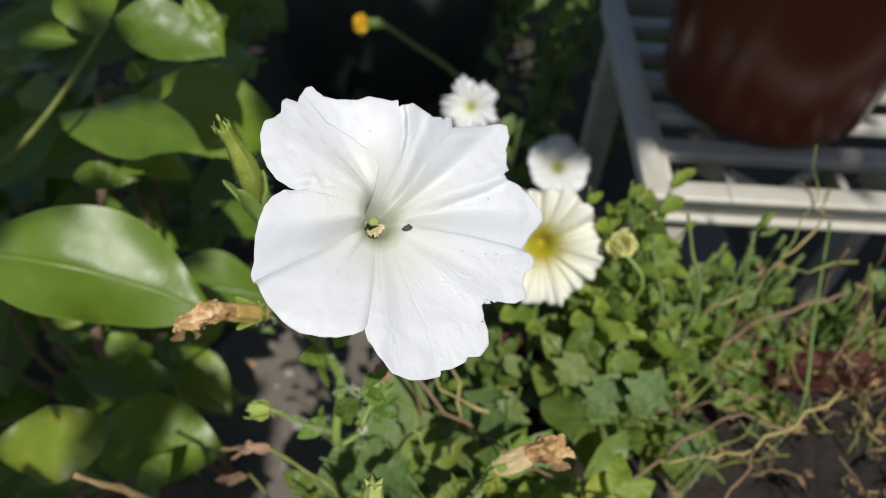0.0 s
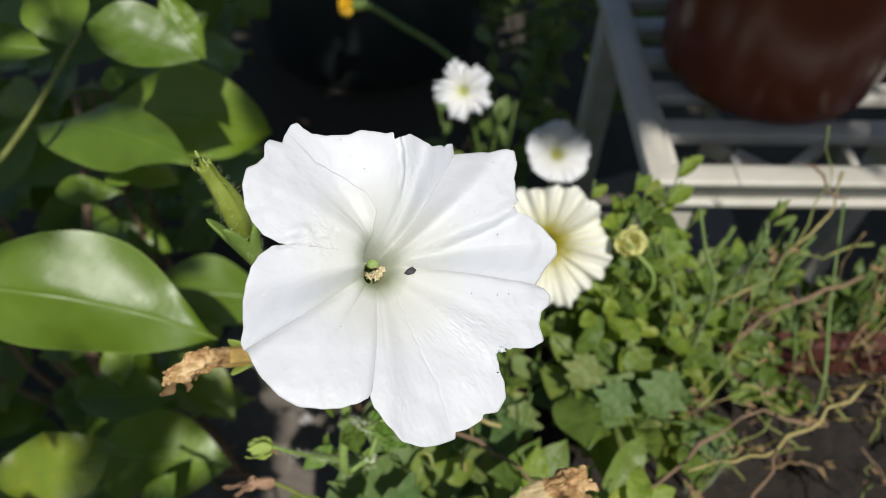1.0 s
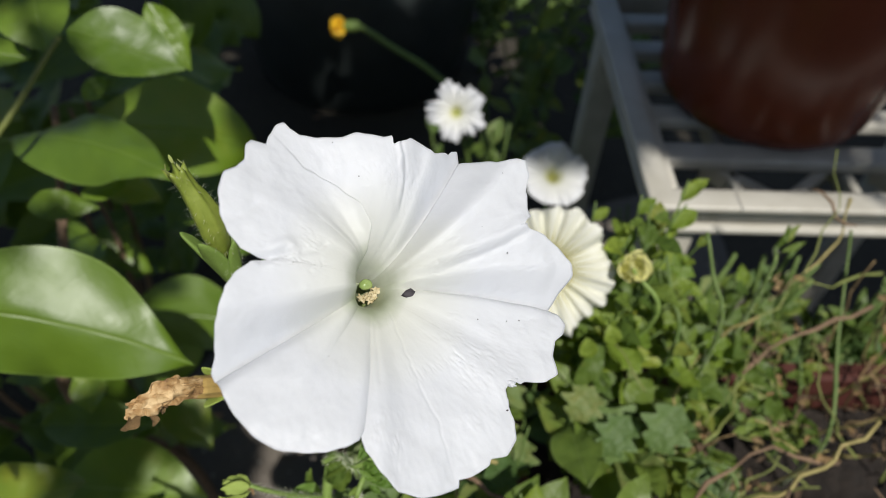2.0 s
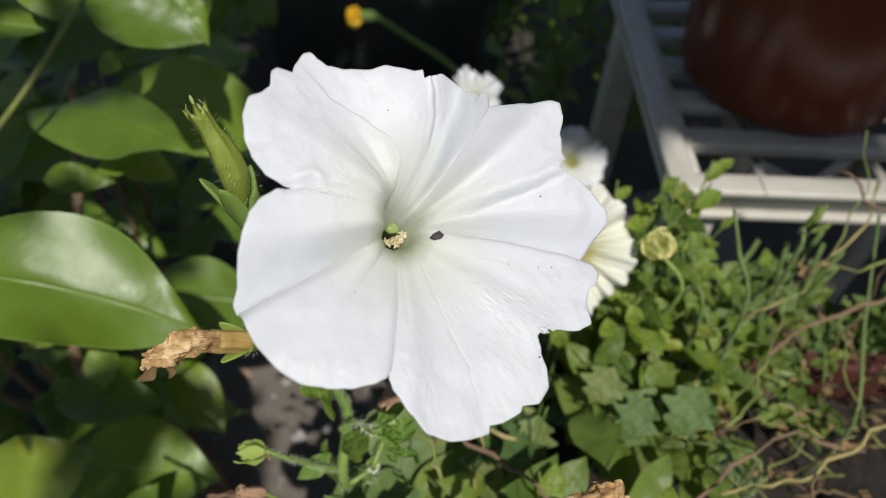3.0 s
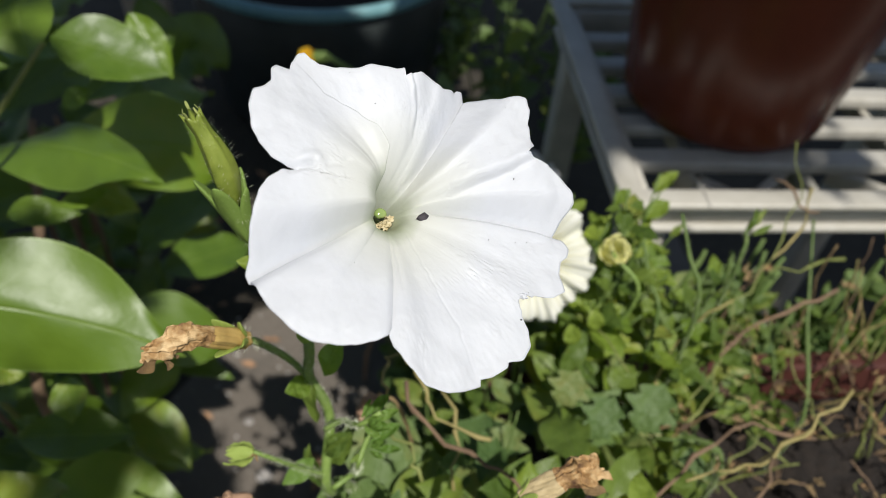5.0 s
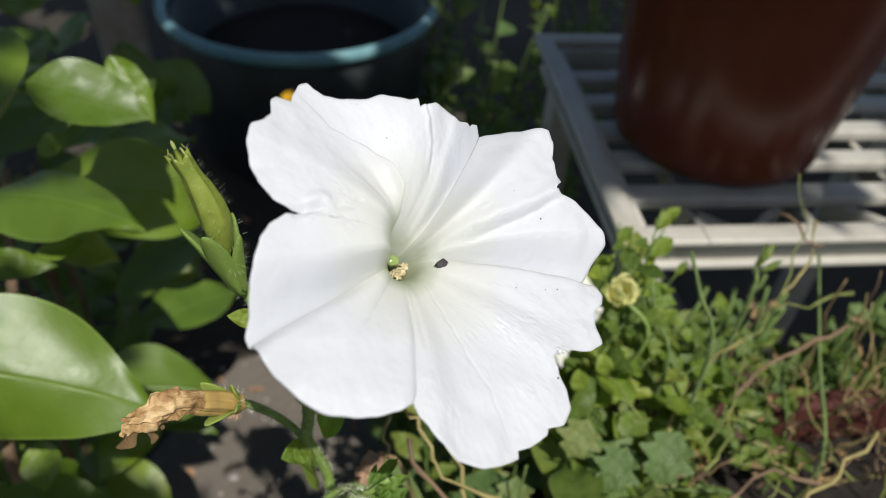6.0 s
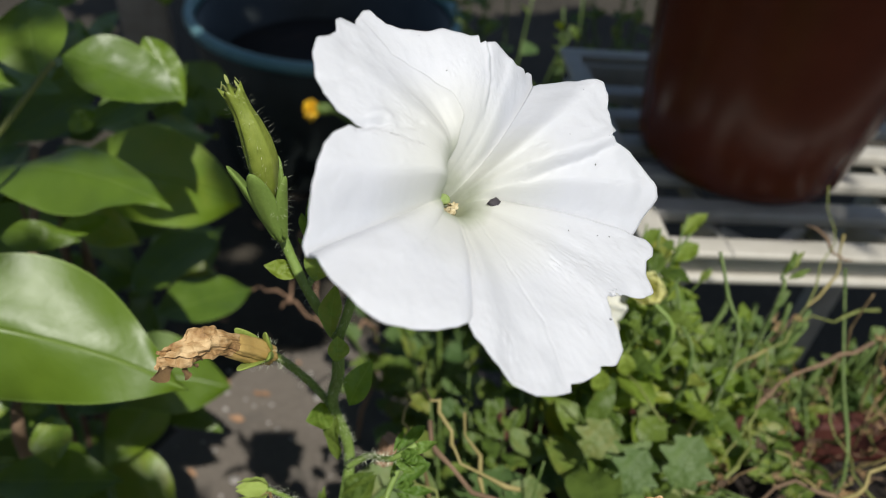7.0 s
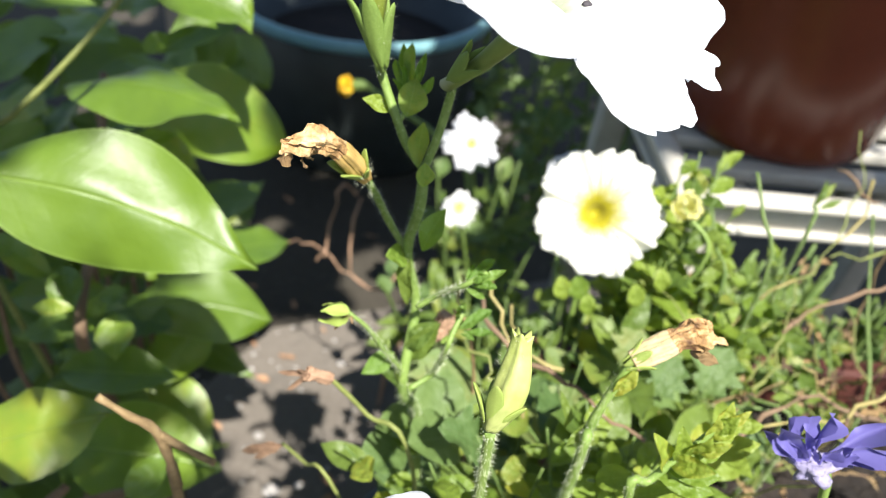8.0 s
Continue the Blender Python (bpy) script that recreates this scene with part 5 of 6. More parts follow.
green_sticks = thing("leggy_plant", (0.2, 0.38, SOIL), "leggy yellow-green bare plant stems", "plant")
for run in ([(0.2393, 0.4409, 0.5810), (0.2273, 0.3864, 0.5443), (0.2162, 0.3396, 0.5172), (0.2, 0.37, SOIL)], [(0.1118, 0.3952, 0.6054), (0.1159, 0.3817, 0.5892), (0.1200, 0.3661, 0.5706), (0.1, 0.39, SOIL)],
            [(0.1193, 0.3825, 0.6383), (0.1238, 0.3691, 0.6223), (0.1323, 0.3551, 0.5902), (0.12, 0.36, SOIL)], [(0.1747, 0.4027, 0.6218), (0.1664, 0.3959, 0.6126), (0.1632, 0.3853, 0.5991), (0.15, 0.37, SOIL)],
            [(0.1226, 0.3120, 0.5521), (0.1405, 0.2951, 0.5492), (0.1566, 0.2822, 0.5511)], [(0.1137, 0.3157, 0.5397), (0.1462, 0.3091, 0.5354), (0.1582, 0.2958, 0.5362)]):
    bm = bmesh.new()
    foot = Vector(run[-2])
    run = [Vector(q) for q in run[:-1]] + [Vector((foot.x + 0.004, foot.y + 0.004, SOIL - 0.004))]
    line = tube(bm, run, 0.0008, 0.0013, 7, 4, 0.35)
    fuzzy.append((line, 0.0014))
    part("stem", bm, M_STEM_DARK, green_sticks)
for k, (a, b) in enumerate([((0.1663, 0.3969, 0.6137), (0.1776, 0.4036, 0.6233)), ((0.1679, 0.3959, 0.6127), (0.1698, 0.4004, 0.6265)), ((0.1696, 0.3949, 0.6117), (0.1814, 0.3978, 0.6166))]):
    leaf(green_sticks, SOFT_LEAVES[3], a, b, FACE, 0.8)

part("hairs", fuzz(fuzzy, 0.0016, 4000, 6), M_HAIR, green_sticks, "fine pale hairs")["kind"] = "stuff"

# ---- withered flower on the near shoot, and two fat buds ----
shoot = thing("petunia_shoot", (0.03, 0.27, 0.36), "hairy petunia shoot carrying a withered tan flower", "petunia")
fuzzy = []
W2B, W2T = Vector((0.0143, 0.2264, 0.6632)), Vector((0.0353, 0.2317, 0.6769))
stem("stem", [(0.03, 0.27, 0.36), (0.0070, 0.2208, 0.6094), (0.0070, 0.2218, 0.6375), (0.0105, 0.2238, 0.6531), W2B], 0.0018, 0.0013, shoot)
spent_flower(shoot, W2B, W2T, 0.0052, 7, (0.012, 0.0, -0.022), M_WILT_PALE, M_WILT, "withered tan flower with a rolled mouth")
calyx(shoot, W2B - (W2T - W2B) * 0.12, W2T - W2B, 0.009, 5, SEPAL_LIME, 0.3, 6)
fuzzy.append(([W2B.lerp(W2T, k / 10) for k in range(7)], 0.004))
leaf(shoot, SOFT_LEAVES[3], (0.0101, 0.2246, 0.6383), (0.0002, 0.2191, 0.6303), FACE, 0.9)
leaf(shoot, LIME_LEAVES[0], (0.0106, 0.2227, 0.6518), (0.0157, 0.2247, 0.6628), FACE, 0.8)
leaf(shoot, SOFT_LEAVES[1], (0.0038, 0.2316, 0.6223), (-0.0004, 0.2368, 0.6361), (0.5, -0.7, 0.4), 0.6)
part("hairs", fuzz(fuzzy, 0.0016, 9000, 4), M_HAIR, shoot, "fine pale hairs")["kind"] = "stuff"
budshoot = thing("petunia_shoot", (-0.01, 0.24, 0.36), "petunia shoot with a fat lime-green furled bud", "petunia")
fuzzy = []
B2B, B2T = Vector((-0.0302, 0.1969, 0.6663)), Vector((-0.0252, 0.2081, 0.6902))
part("bud", bud_shape(B2B, B2T, 0.0046, 0.8), M_BUD_PALE, budshoot, "fat furled lime bud")
calyx(budshoot, B2B, B2T - B2B, 0.014, 5, SEPAL_LIME, 0.35, 8)
stem("stem", [(-0.01, 0.24, 0.36), (-0.0282, 0.2002, 0.6356), B2B], 0.0017, 0.0015, budshoot)
fuzzy.append(([B2B.lerp(B2T, k / 20) for k in range(20)], lambda t: 0.0047 * within([(0, 0.5), (0.35, 1.0), (0.68, 0.82), (1, 0.6)], t)))
part("hairs", fuzz(fuzzy, 0.0015, 9000, 5), M_HAIR, budshoot, "fine pale hairs")["kind"] = "stuff"

# a leafy lime-green shoot tip at the front
tip_shoot = thing("petunia_shoot", (0.075, 0.22, SOIL), "sticky lime-green petunia shoot tip with crowded young leaves", "petunia")
fuzzy = []
T0, T1 = Vector((0.0255, 0.2094, 0.6292)), Vector((0.0424, 0.2146, 0.6535))
stem("stem", [(0.075, 0.22, SOIL), (0.0211, 0.2067, 0.6174), T0, T0.lerp(T1, 0.6), T1], 0.0016, 0.001, tip_shoot)
along = (T1 - T0).normalized()
for k in range(14):
    c = T0.lerp(T1, 0.1 + 0.065 * k)
    o = Vector((math.cos(2.4 * k), -0.4 + 0.5 * math.sin(1.7 * k), math.sin(2.4 * k)))
    o = (o - along * o.dot(along)).normalized()
    n = 0.017 - 0.0006 * k
    leaf(tip_shoot, LIME_LEAVES[k % 3], c, c + (along * (0.5 + 0.07 * k) + o * (0.9 - 0.04 * k)).normalized() * n, (0.2 + 0.3 * math.sin(k), -0.6, 0.7), 0.85)
part("hairs", fuzz(fuzzy, 0.0013, 6000, 8), M_HAIR, tip_shoot, "fine pale hairs")["kind"] = "stuff"

# spent star calyx on a bent stalk
star = thing("spent_calyx_shoot", (-0.02, 0.26, 0.36), "thin stalk ending in a dry pinkish-brown star calyx", "plant")
stem("stem", [(-0.02, 0.26, 0.36), (-0.0440, 0.2436, 0.5759), (-0.0628, 0.2506, 0.5982), (-0.0756, 0.2520, 0.6144), (-0.0795, 0.2513, 0.6179)], 0.0009, 0.0009, star, M_TWIG, "", False)
for (x, y) in [(505, 640), (545, 628), (520, 700)]:
    b = (-0.0830, 0.2496, 0.6205)
    t = Vector((0.00017 * (x - 570), -0.003, -0.0002 * (y - 660) * 0.8)) + Vector(b)
    piece("sepal", SEPAL_HUSK, star, aim(b, t, (0.2, -0.7, 0.6), 0.55))
part("funnel", withered((-0.0762, 0.2518, 0.6160), (-0.0850, 0.2490, 0.6215), 0.0032, 13, (0, 0, 0), 0.0, 1.0), M_HUSK, star, "dry pinkish-brown funnel")
star2 = thing("fallen_calyx_shoot", (-0.02, 0.25, 0.36), "thin stalk with a withered pinkish spent flower", "plant")
stem("stem", [(-0.02, 0.25, 0.36), (-0.0717, 0.2424, 0.5553), (-0.0872, 0.2569, 0.5554), (-0.0985, 0.2681, 0.5520)], 0.0008, 0.0008, star2, M_TWIG, "", False)
for (x, y) in [(430, 790), (450, 815), (470, 770), (440, 775)]:
    b = (-0.0984, 0.2676, 0.5515)
    t = Vector((0.00024 * (x - 500), -0.004, -0.00024 * (y - 788) * 0.8)) + Vector(b)
    piece("sepal", SEPAL_HUSK, star2, aim(b, t, (0.2, -0.7, 0.6), 0.7))

# a pinkish spent flower hanging behind the petunia's stem
spent = thing("spent_flower_shoot", (-0.01, 0.31, 0.36), "thin dry stalk ending in a crumpled pink-brown spent flower", "plant")
SP = Vector((-0.0341, 0.3024, 0.5970))
bm = bmesh.new()
tube(bm, [(-0.01, 0.31, 0.36), (-0.012, 0.309, 0.52), (-0.0205, 0.3075, 0.585), SP + Vector((0.004, 0.002, 0.006))], 0.0011, 0.0008, 6, 5, 0.5)
part("stem", bm, M_DRY, spent)
part("withered_flower", withered(SP + Vector((0.003, 0.001, 0.007)), SP + Vector((-0.003, -0.003, -0.006)), 0.0062, 17, (0, 0, 0), 0.2, 1.0), M_HUSK, spent, "crumpled pink-brown corolla", True)

# dead forked stick
stick = thing("dead_stick", (-0.1288, 0.2304, 0.5658), "dead tan forked stick poking up beside the shrub", "stick")
for run, r in (([(-0.14, 0.27, 0.0), (-0.1365, 0.2461, 0.5207), (-0.1304, 0.2343, 0.5705), (-0.1346, 0.2374, 0.5976), (-0.1423, 0.2354, 0.6101), (-0.1500, 0.2348, 0.6196)], 0.002), ([(-0.1346, 0.2374, 0.5976), (-0.1257, 0.2370, 0.5902), (-0.1164, 0.2367, 0.5829)], 0.0015)):
    bm = bmesh.new()
    tube(bm, run, r, r * 0.75, 8, 6, 0.35)
    part("branch", bm, M_DRY, stick)


# ---- other flowers ----
def open_flower(owner, centre, normal, radius, mat, ruffle, seed, depth=0.3, toward=(1, 0, 0), name="flower", label="", lobe=0.09):
    """A ruffled five-lobed trumpet."""
    m = frame_of(centre, normal, toward)
    rnd = random.Random(seed)
    bm = bmesh.new()
    rings = []
    na, nr = 140, 18
    for j in range(nr + 1):
        s = j / nr
        ring = []
        for k in range(na):
            a = 2 * math.pi * k / na
            edge = radius * (1 - lobe * abs(math.cos(2.5 * a + seed)) ** 6 + 0.05 * ruffle * noise.noise((math.cos(a) * 6, math.sin(a) * 6, seed)) + 0.02 * ruffle * noise.noise((math.cos(a) * 22, math.sin(a) * 22, seed)))
            r = 0.12 * radius + (edge - 0.12 * radius) * s
            z = depth * radius * (s ** 0.6 - 1) + ruffle * s ** 2 * 0.06 * radius * (math.sin(13 * a + 3 * math.sin(3 * a + seed)) + 0.5 * math.sin(31 * a + 2 * math.sin(5 * a))) - 0.12 * radius * s ** 6
            z -= 0.1 * radius * math.exp(-(((a * 2.5 + seed + math.pi / 2) % math.pi - math.pi / 2) * 2.5) ** 2) * s
            ring.append(bm.verts.new((r * math.cos(a), r * math.sin(a), z)))
        rings.append(ring)
    floor = [bm.verts.new((v.co.x * 0.3, v.co.y * 0.3, -0.62 * radius)) for v in rings[0]]
    bm.faces.new(floor)
    rings.insert(0, floor)
    for p, q in zip(rings, rings[1:]):
        for k in range(na):
            bm.faces.new((p[k], p[(k + 1) % na], q[(k + 1) % na], q[k]))
    return local_part(name, bm, mat, owner, m, label, 0.0002)


cream = thing("petunia_plant", (0.06, 0.4, SOIL), "petunia with a ruffled cream-white flower with a yellow centre", "petunia")
open_flower(cream, (0.0477, 0.3825, 0.6062), (-0.12, -0.78, 0.62), 0.034, M_CREAM, 1.7, 2, 0.45, label="ruffled cream flower with yellow throat")
stem("stalk", [(0.06, 0.4, SOIL), (0.056, 0.41, 0.56), Vector((0.0477, 0.3825, 0.6062)) + Vector((0.003, 0.022, -0.016))], 0.0018, 0.0014, cream, None, "", False)
yb = Vector((0.0884, 0.3795, 0.6152))
YELLOW_PETALS = [shared("petal", blade(0.8, 0.62, 0.5, -0.35, 0.12, 0.2, 70 + k, 0, 10, 6), M_YELLOW) for k in range(3)]
cup = Vector((0.15, -0.65, 0.75)).normalized()
cup_side = cup.orthogonal().normalized()
for k in range(11):
    a = k * 2.4
    o = math.cos(a) * cup_side + math.sin(a) * cup.cross(cup_side)
    wide = 0.0035 + 0.0006 * k
    piece("petal", YELLOW_PETALS[k % 3], cream, aim(yb - cup * 0.006 + o * 0.002, yb + cup * (0.0085 - 0.0004 * k) + o * wide, -o, 1.15), "half-open lemon-yellow petal")
stem("stalk", [(0.06, 0.4, SOIL), (0.1025, 0.3664, 0.5849), yb], 0.0014, 0.001, cream, None, "", False)
for x, y, k in [(990, 495, 0), (1020, 490, 2), (1045, 535, 1), (1165, 450, 1), (1130, 500, 0)]:
    b = Vector((0.0543, 0.3682, 0.5783))
    c = b + Vector((0.00029 * (x - 1070), -0.002, -0.00025 * (y - 480)))
    leaf(cream, LIME_LEAVES[k], c, c + Vector((0.004, -0.004, -0.014)), (0, -0.9, 0.3), 1.3)

pale = thing("petunia_plant", (0.06, 0.4, SOIL), "petunia with a shaded white flower seen edge-on", "petunia")
open_flower(pale, (0.0877, 0.5627, 0.5115), (0.1, -0.45, 0.85), 0.027, M_PETAL_FAR, 1.0, 4, 0.45, label="small white flower")
stem("stalk", [(0.06, 0.4, SOIL), (0.07, 0.5, 0.46), Vector((0.0877, 0.5627, 0.5115)) + Vector((0.0, 0.012, -0.024))], 0.0015, 0.0012, pale, None, "", False)

# ---- white plastic stand ----
SX0, SX1, SY0, SY1, SZ = 0.152, 0.56, 0.503, 0.8, 0.55
stand = thing("plastic_stand", ((SX0 + SX1) / 2, (SY0 + SY1) / 2, 0), "weathered white plastic stand with a slatted open top", "stand")


def bar(x0, x1, y0, y1, z0, z1, bevel=0.002):
    bm = bmesh.new()
    bmesh.ops.create_cube(bm, size=1)
    for v in bm.verts:
        v.co = Vector(((x0 + x1) / 2 + v.co.x * (x1 - x0), (y0 + y1) / 2 + v.co.y * (y1 - y0), (z0 + z1) / 2 + v.co.z * (z1 - z0)))
    bmesh.ops.bevel(bm, geom=bm.edges[:], offset=bevel, segments=2, affect="EDGES", profile=0.6)
    return bm


RIM = 0.012


def ring_bar(grow, depth, z0, z1, bevel):
    """A mitred frame round the stand, grown outwards and depth wide."""
    bm = bmesh.new()
    x0, x1, y0, y1 = SX0 - grow, SX1 + grow, SY0 - grow, SY1 + grow
    outer = ((x0, y0), (x1, y0), (x1, y1), (x0, y1))
    inner = ((x0 + depth, y0 + depth), (x1 - depth, y0 + depth), (x1 - depth, y1 - depth), (x0 + depth, y1 - depth))
    loops = [[bm.verts.new((x, y, z)) for x, y in pts] for pts, z in ((outer, z0), (outer, z1), (inner, z1), (inner, z0))]
    for p, q in zip(loops, loops[1:] + loops[:1]):
        for k in range(4):
            bm.faces.new((p[k], p[(k + 1) % 4], q[(k + 1) % 4], q[k]))
    bmesh.ops.bevel(bm, geom=bm.edges[:], offset=bevel, segments=2, affect="EDGES", profile=0.6)
    return bm


for a in ((SX0, SX1, SY0, SY0 + RIM), (SX0, SX1, SY1 - RIM, SY1), (SX0, SX0 + RIM, SY0 + RIM, SY1 - RIM), (SX1 - RIM, SX1, SY0 + RIM, SY1 - RIM)):
    part("rim", bar(*a, SZ - 0.0295, SZ - 0.0065, 0.002), M_WHITE_PLASTIC, stand)
part("lip", ring_bar(0.014, 0.018, SZ - 0.006, SZ, 0.002), M_WHITE_PLASTIC, stand)
part("skirt", ring_bar(0.005, 0.016, SZ - 0.036, SZ - 0.03, 0.0018), M_WHITE_PLASTIC, stand)
for k in range(5):
    y = SY0 + 0.05 + k * 0.047
    part("slat", bar(SX0 + RIM, SX1 - RIM, y, y + 0.02, SZ - 0.024, SZ - 0.013, 0.0025), M_WHITE_PLASTIC, stand)
for x in (0.215, 0.305, 0.4, 0.49):
    part("cross_rib", bar(x, x + 0.007, SY0 + RIM, SY1 - RIM, SZ - 0.042, SZ - 0.0245, 0.0015), M_WHITE_PLASTIC, stand)
for x, y, turn in ((0.225, 0.545, 50), (0.275, 0.545, -50), (0.36, 0.545, 50), (0.42, 0.545, -50)):
    bm = bar(-0.004, 0.004, -0.032, 0.032, SZ - 0.04, SZ - 0.0245, 0.0015)
    bm.transform(Matrix.Translation((x, y, 0)) @ Matrix.Rotation(radians(turn), 4, "Z"))
    part("diagonal_rib", bm, M_WHITE_PLASTIC, stand)
for x, y in ((SX0 + 0.004, SY0 + 0.004), (SX1 - 0.034, SY0 + 0.004), (SX0 + 0.004, SY1 - 0.034), (SX1 - 0.034, SY1 - 0.034)):
    part("leg", bar(x, x + 0.03, y, y + 0.03, 0.0, SZ - 0.0365, 0.004), M_WHITE_PLASTIC, stand)


def turned(bm, centre, prof, sides=64, loop=False):
    """A shape turned about the vertical through centre, from (radius, height) pairs."""
    rings = [[bm.verts.new((centre[0] + r * math.cos(2 * math.pi * k / sides), centre[1] + r * math.sin(2 * math.pi * k / sides), centre[2] + z)) for k in range(sides)] for r, z in prof]
    if loop:
        rings.append(rings[0])
    for a, b in zip(rings, rings[1:]):
        for k in range(sides):
            bm.faces.new((a[k], a[(k + 1) % sides], b[(k + 1) % sides], b[k]))
    if not loop:
        bm.faces.new(rings[0])
        bm.faces.new(rings[-1])


POT = (0.262, 0.642, SZ - 0.0125)
pot = thing("flower_pot", POT, "glossy dark brown plastic flower pot on the white stand", "flower pot")
bm = bmesh.new()
turned(bm, POT, [(0.062, 0.004), (0.07, 0.0), (0.078, 0.001), (0.083, 0.006), (0.0855, 0.015), (0.096, 0.1), (0.143, 0.46), (0.149, 0.461), (0.151, 0.466), (0.152, 0.49), (0.15, 0.494), (0.145, 0.492), (0.141, 0.47), (0.134, 0.42), (0.132, 0.415)])
part("pot", bm, M_BROWN_POT, pot)
bm = bmesh.new()
turned(bm, (POT[0], POT[1], POT[2] + 0.43), [(0.136, 0.0), (0.136, 0.008), (0.05, 0.014)], 40)
part("soil", bm, M_SOIL, pot)

# ---- black tub with a teal rim ----
TUB = (-0.155, 1.505, 0.0)
tub = thing("plant_tub", TUB, "large black plastic plant tub with a worn teal rim", "tub")
bm = bmesh.new()
turned(bm, TUB, [(0.2, 0.0), (0.215, 0.002), (0.222, 0.012), (0.257, 0.286), (0.255, 0.288), (0.238, 0.288), (0.212, 0.18), (0.2, 0.17)])
part("body", bm, M_BLACK, tub)
bm = bmesh.new()
turned(bm, TUB, [(0.2575, 0.2885), (0.266, 0.29), (0.269, 0.296), (0.268, 0.306), (0.262, 0.311), (0.254, 0.31), (0.25, 0.302), (0.25, 0.2885)], 80, True)
part("rim", bm, M_TEAL, tub, "worn teal plastic rim")
bm = bmesh.new()
turned(bm, (TUB[0], TUB[1], 0.19), [(0.212, 0.0), (0.212, 0.01), (0.1, 0.02)], 40)
part("soil", bm, M_SOIL, tub)

# ---- marigold and plants behind ----
marigold = thing("marigold_plant", (0.05, 1.05, 0.0), "marigold with one nodding orange flower head", "marigold")
MG = Vector((-0.1515, 1.16, 0.271))
stem("stalk", [(0.05, 1.05, 0.0), (0.06, 1.08, 0.16), (0.0, 1.12, 0.215), (-0.07, 1.15, 0.245), (-0.115, 1.16, 0.27), MG + Vector((0.02, 0, 0.003))], 0.005, 0.0045, marigold, None, "", False)
bm = blob(0.011, (1.6, 0.9, 0.9), 1, 0.1)
local_part("calyx", bm, M_STEM, marigold, Matrix.Translation(MG + Vector((0.018, 0, 0.003))))
for k in range(14):
    a = k * 2.4
    d = Vector((-1.1, 0.5 * math.cos(a), 0.5 * math.sin(a))).normalized()
    piece("petal", shared("petal", blade(0.7, 0.6, 0.3, 0.2, 0.06, 0.2, 60 + k, 0, 6, 4), M_ORANGE), marigold, aim(MG + Vector((0.012, 0, 0)), MG + Vector((0.012, 0, 0)) + d * 0.03, (0.3, math.cos(a), math.sin(a)), 1.2))

SMALL = [((0.0164, 0.7450, 0.4285), 0.031, (-0.1, -0.7, 0.6)), ((-0.0012, 0.5896, 0.4501), 0.017, (0.2, -0.8, 0.4))]
for k, (c, r, nn) in enumerate(SMALL):
    c = Vector(c)
    own = thing("petunia_plant", (c.x + 0.03, c.y + 0.05, 0.0), "white petunia growing at the paving behind the planter", "petunia", "white petunias behind")
    open_flower(own, c, nn, r, M_PETAL_FAR, 3.4, k + 3, 0.5, lobe=0.2)
    stem("stalk", [(c.x + 0.03, c.y + 0.05, 0.0), (c.x + 0.03, c.y + 0.05, c.z * 0.6), c + Vector((0.002, 0.012, -0.012))], 0.0025, 0.0018, own, None, "", False)

BACK = [((0.12, 0.95), 0.5, 21), ((0.05, 0.8), 0.42, 22), ((0.02, 0.68), 0.42, 23), ((0.18, 1.25), 0.5, 24), ((0.3, 1.15), 0.5, 25), ((0.1, 1.45), 0.45, 26), ((0.42, 1.4), 0.5, 27), ((0.08, 0.58), 0.45, 28), ((0.2, 0.475), 0.545, 41), ((0.3, 0.475), 0.545, 42), ((0.25, 0.47), 0.53, 46), ((0.15, 0.475), 0.54, 48), ((0.37, 0.475), 0.53, 49), ((0.22, 0.45), 0.5, 50), ((0.14, 0.6), 0.4, 44), ((0.26, 0.62), 0.42, 45)]
for (x, y), h, seed in BACK:
    rnd = random.Random(seed)
    near = seed > 40 and y < 0.5
    tips = [(x + rnd.uniform(-0.09, 0.07), y + rnd.uniform(-0.035, 0.012) if near else y + rnd.uniform(-0.1, 0.1), h * rnd.uniform(0.85 if near else 0.45, 1.0)) for _ in range(12 if near else 9)]
    bushy("garden_plant", (x, y, 0.0), "shaded green bedding plant with small leaves", "plant", tips, SOFT_LEAVES + BLUE_LEAVES, 0.034 if near else 0.046, 18 if near else 8, seed, None, 0.0025, "plants behind the planter")

# dried tendrils before the tub
tend = thing("dead_plant", (-0.06, 0.72, 0.0), "curled dry brown stems of a dead plant", "plant")
for run in ([(-0.1708, 0.6814, 0.3209), (-0.1555, 0.6805, 0.3216), (-0.1290, 0.6726, 0.3150), (-0.1012, 0.6597, 0.3023), (-0.0783, 0.6417, 0.2987), (-0.0526, 0.6433, 0.3195), (-0.03, 0.72, 0.2), (-0.06, 0.72, 0.0)], [(-0.1290, 0.6726, 0.3150), (-0.1255, 0.7085, 0.3436), (-0.1166, 0.7384, 0.3655), (-0.1032, 0.7304, 0.3572)], [(-0.1012, 0.6597, 0.3023), (-0.0962, 0.7201, 0.3613)], [(-0.1388, 0.6688, 0.3091), (-0.1298, 0.6695, 0.3269)]):
    bm = bmesh.new()
    tube(bm, kinked(run, 0.006), 0.0013, 0.002, 6, 1, 1.0)
    part("dry_stem", bm, M_HUSK, tend)

# wooden board behind the shrub
solid("board", bar(-0.6, -0.5, 1.62, 1.65, 0.0, 0.6, 0.004), M_WOOD, "weathered pale wooden board standing beside the tub", "board")

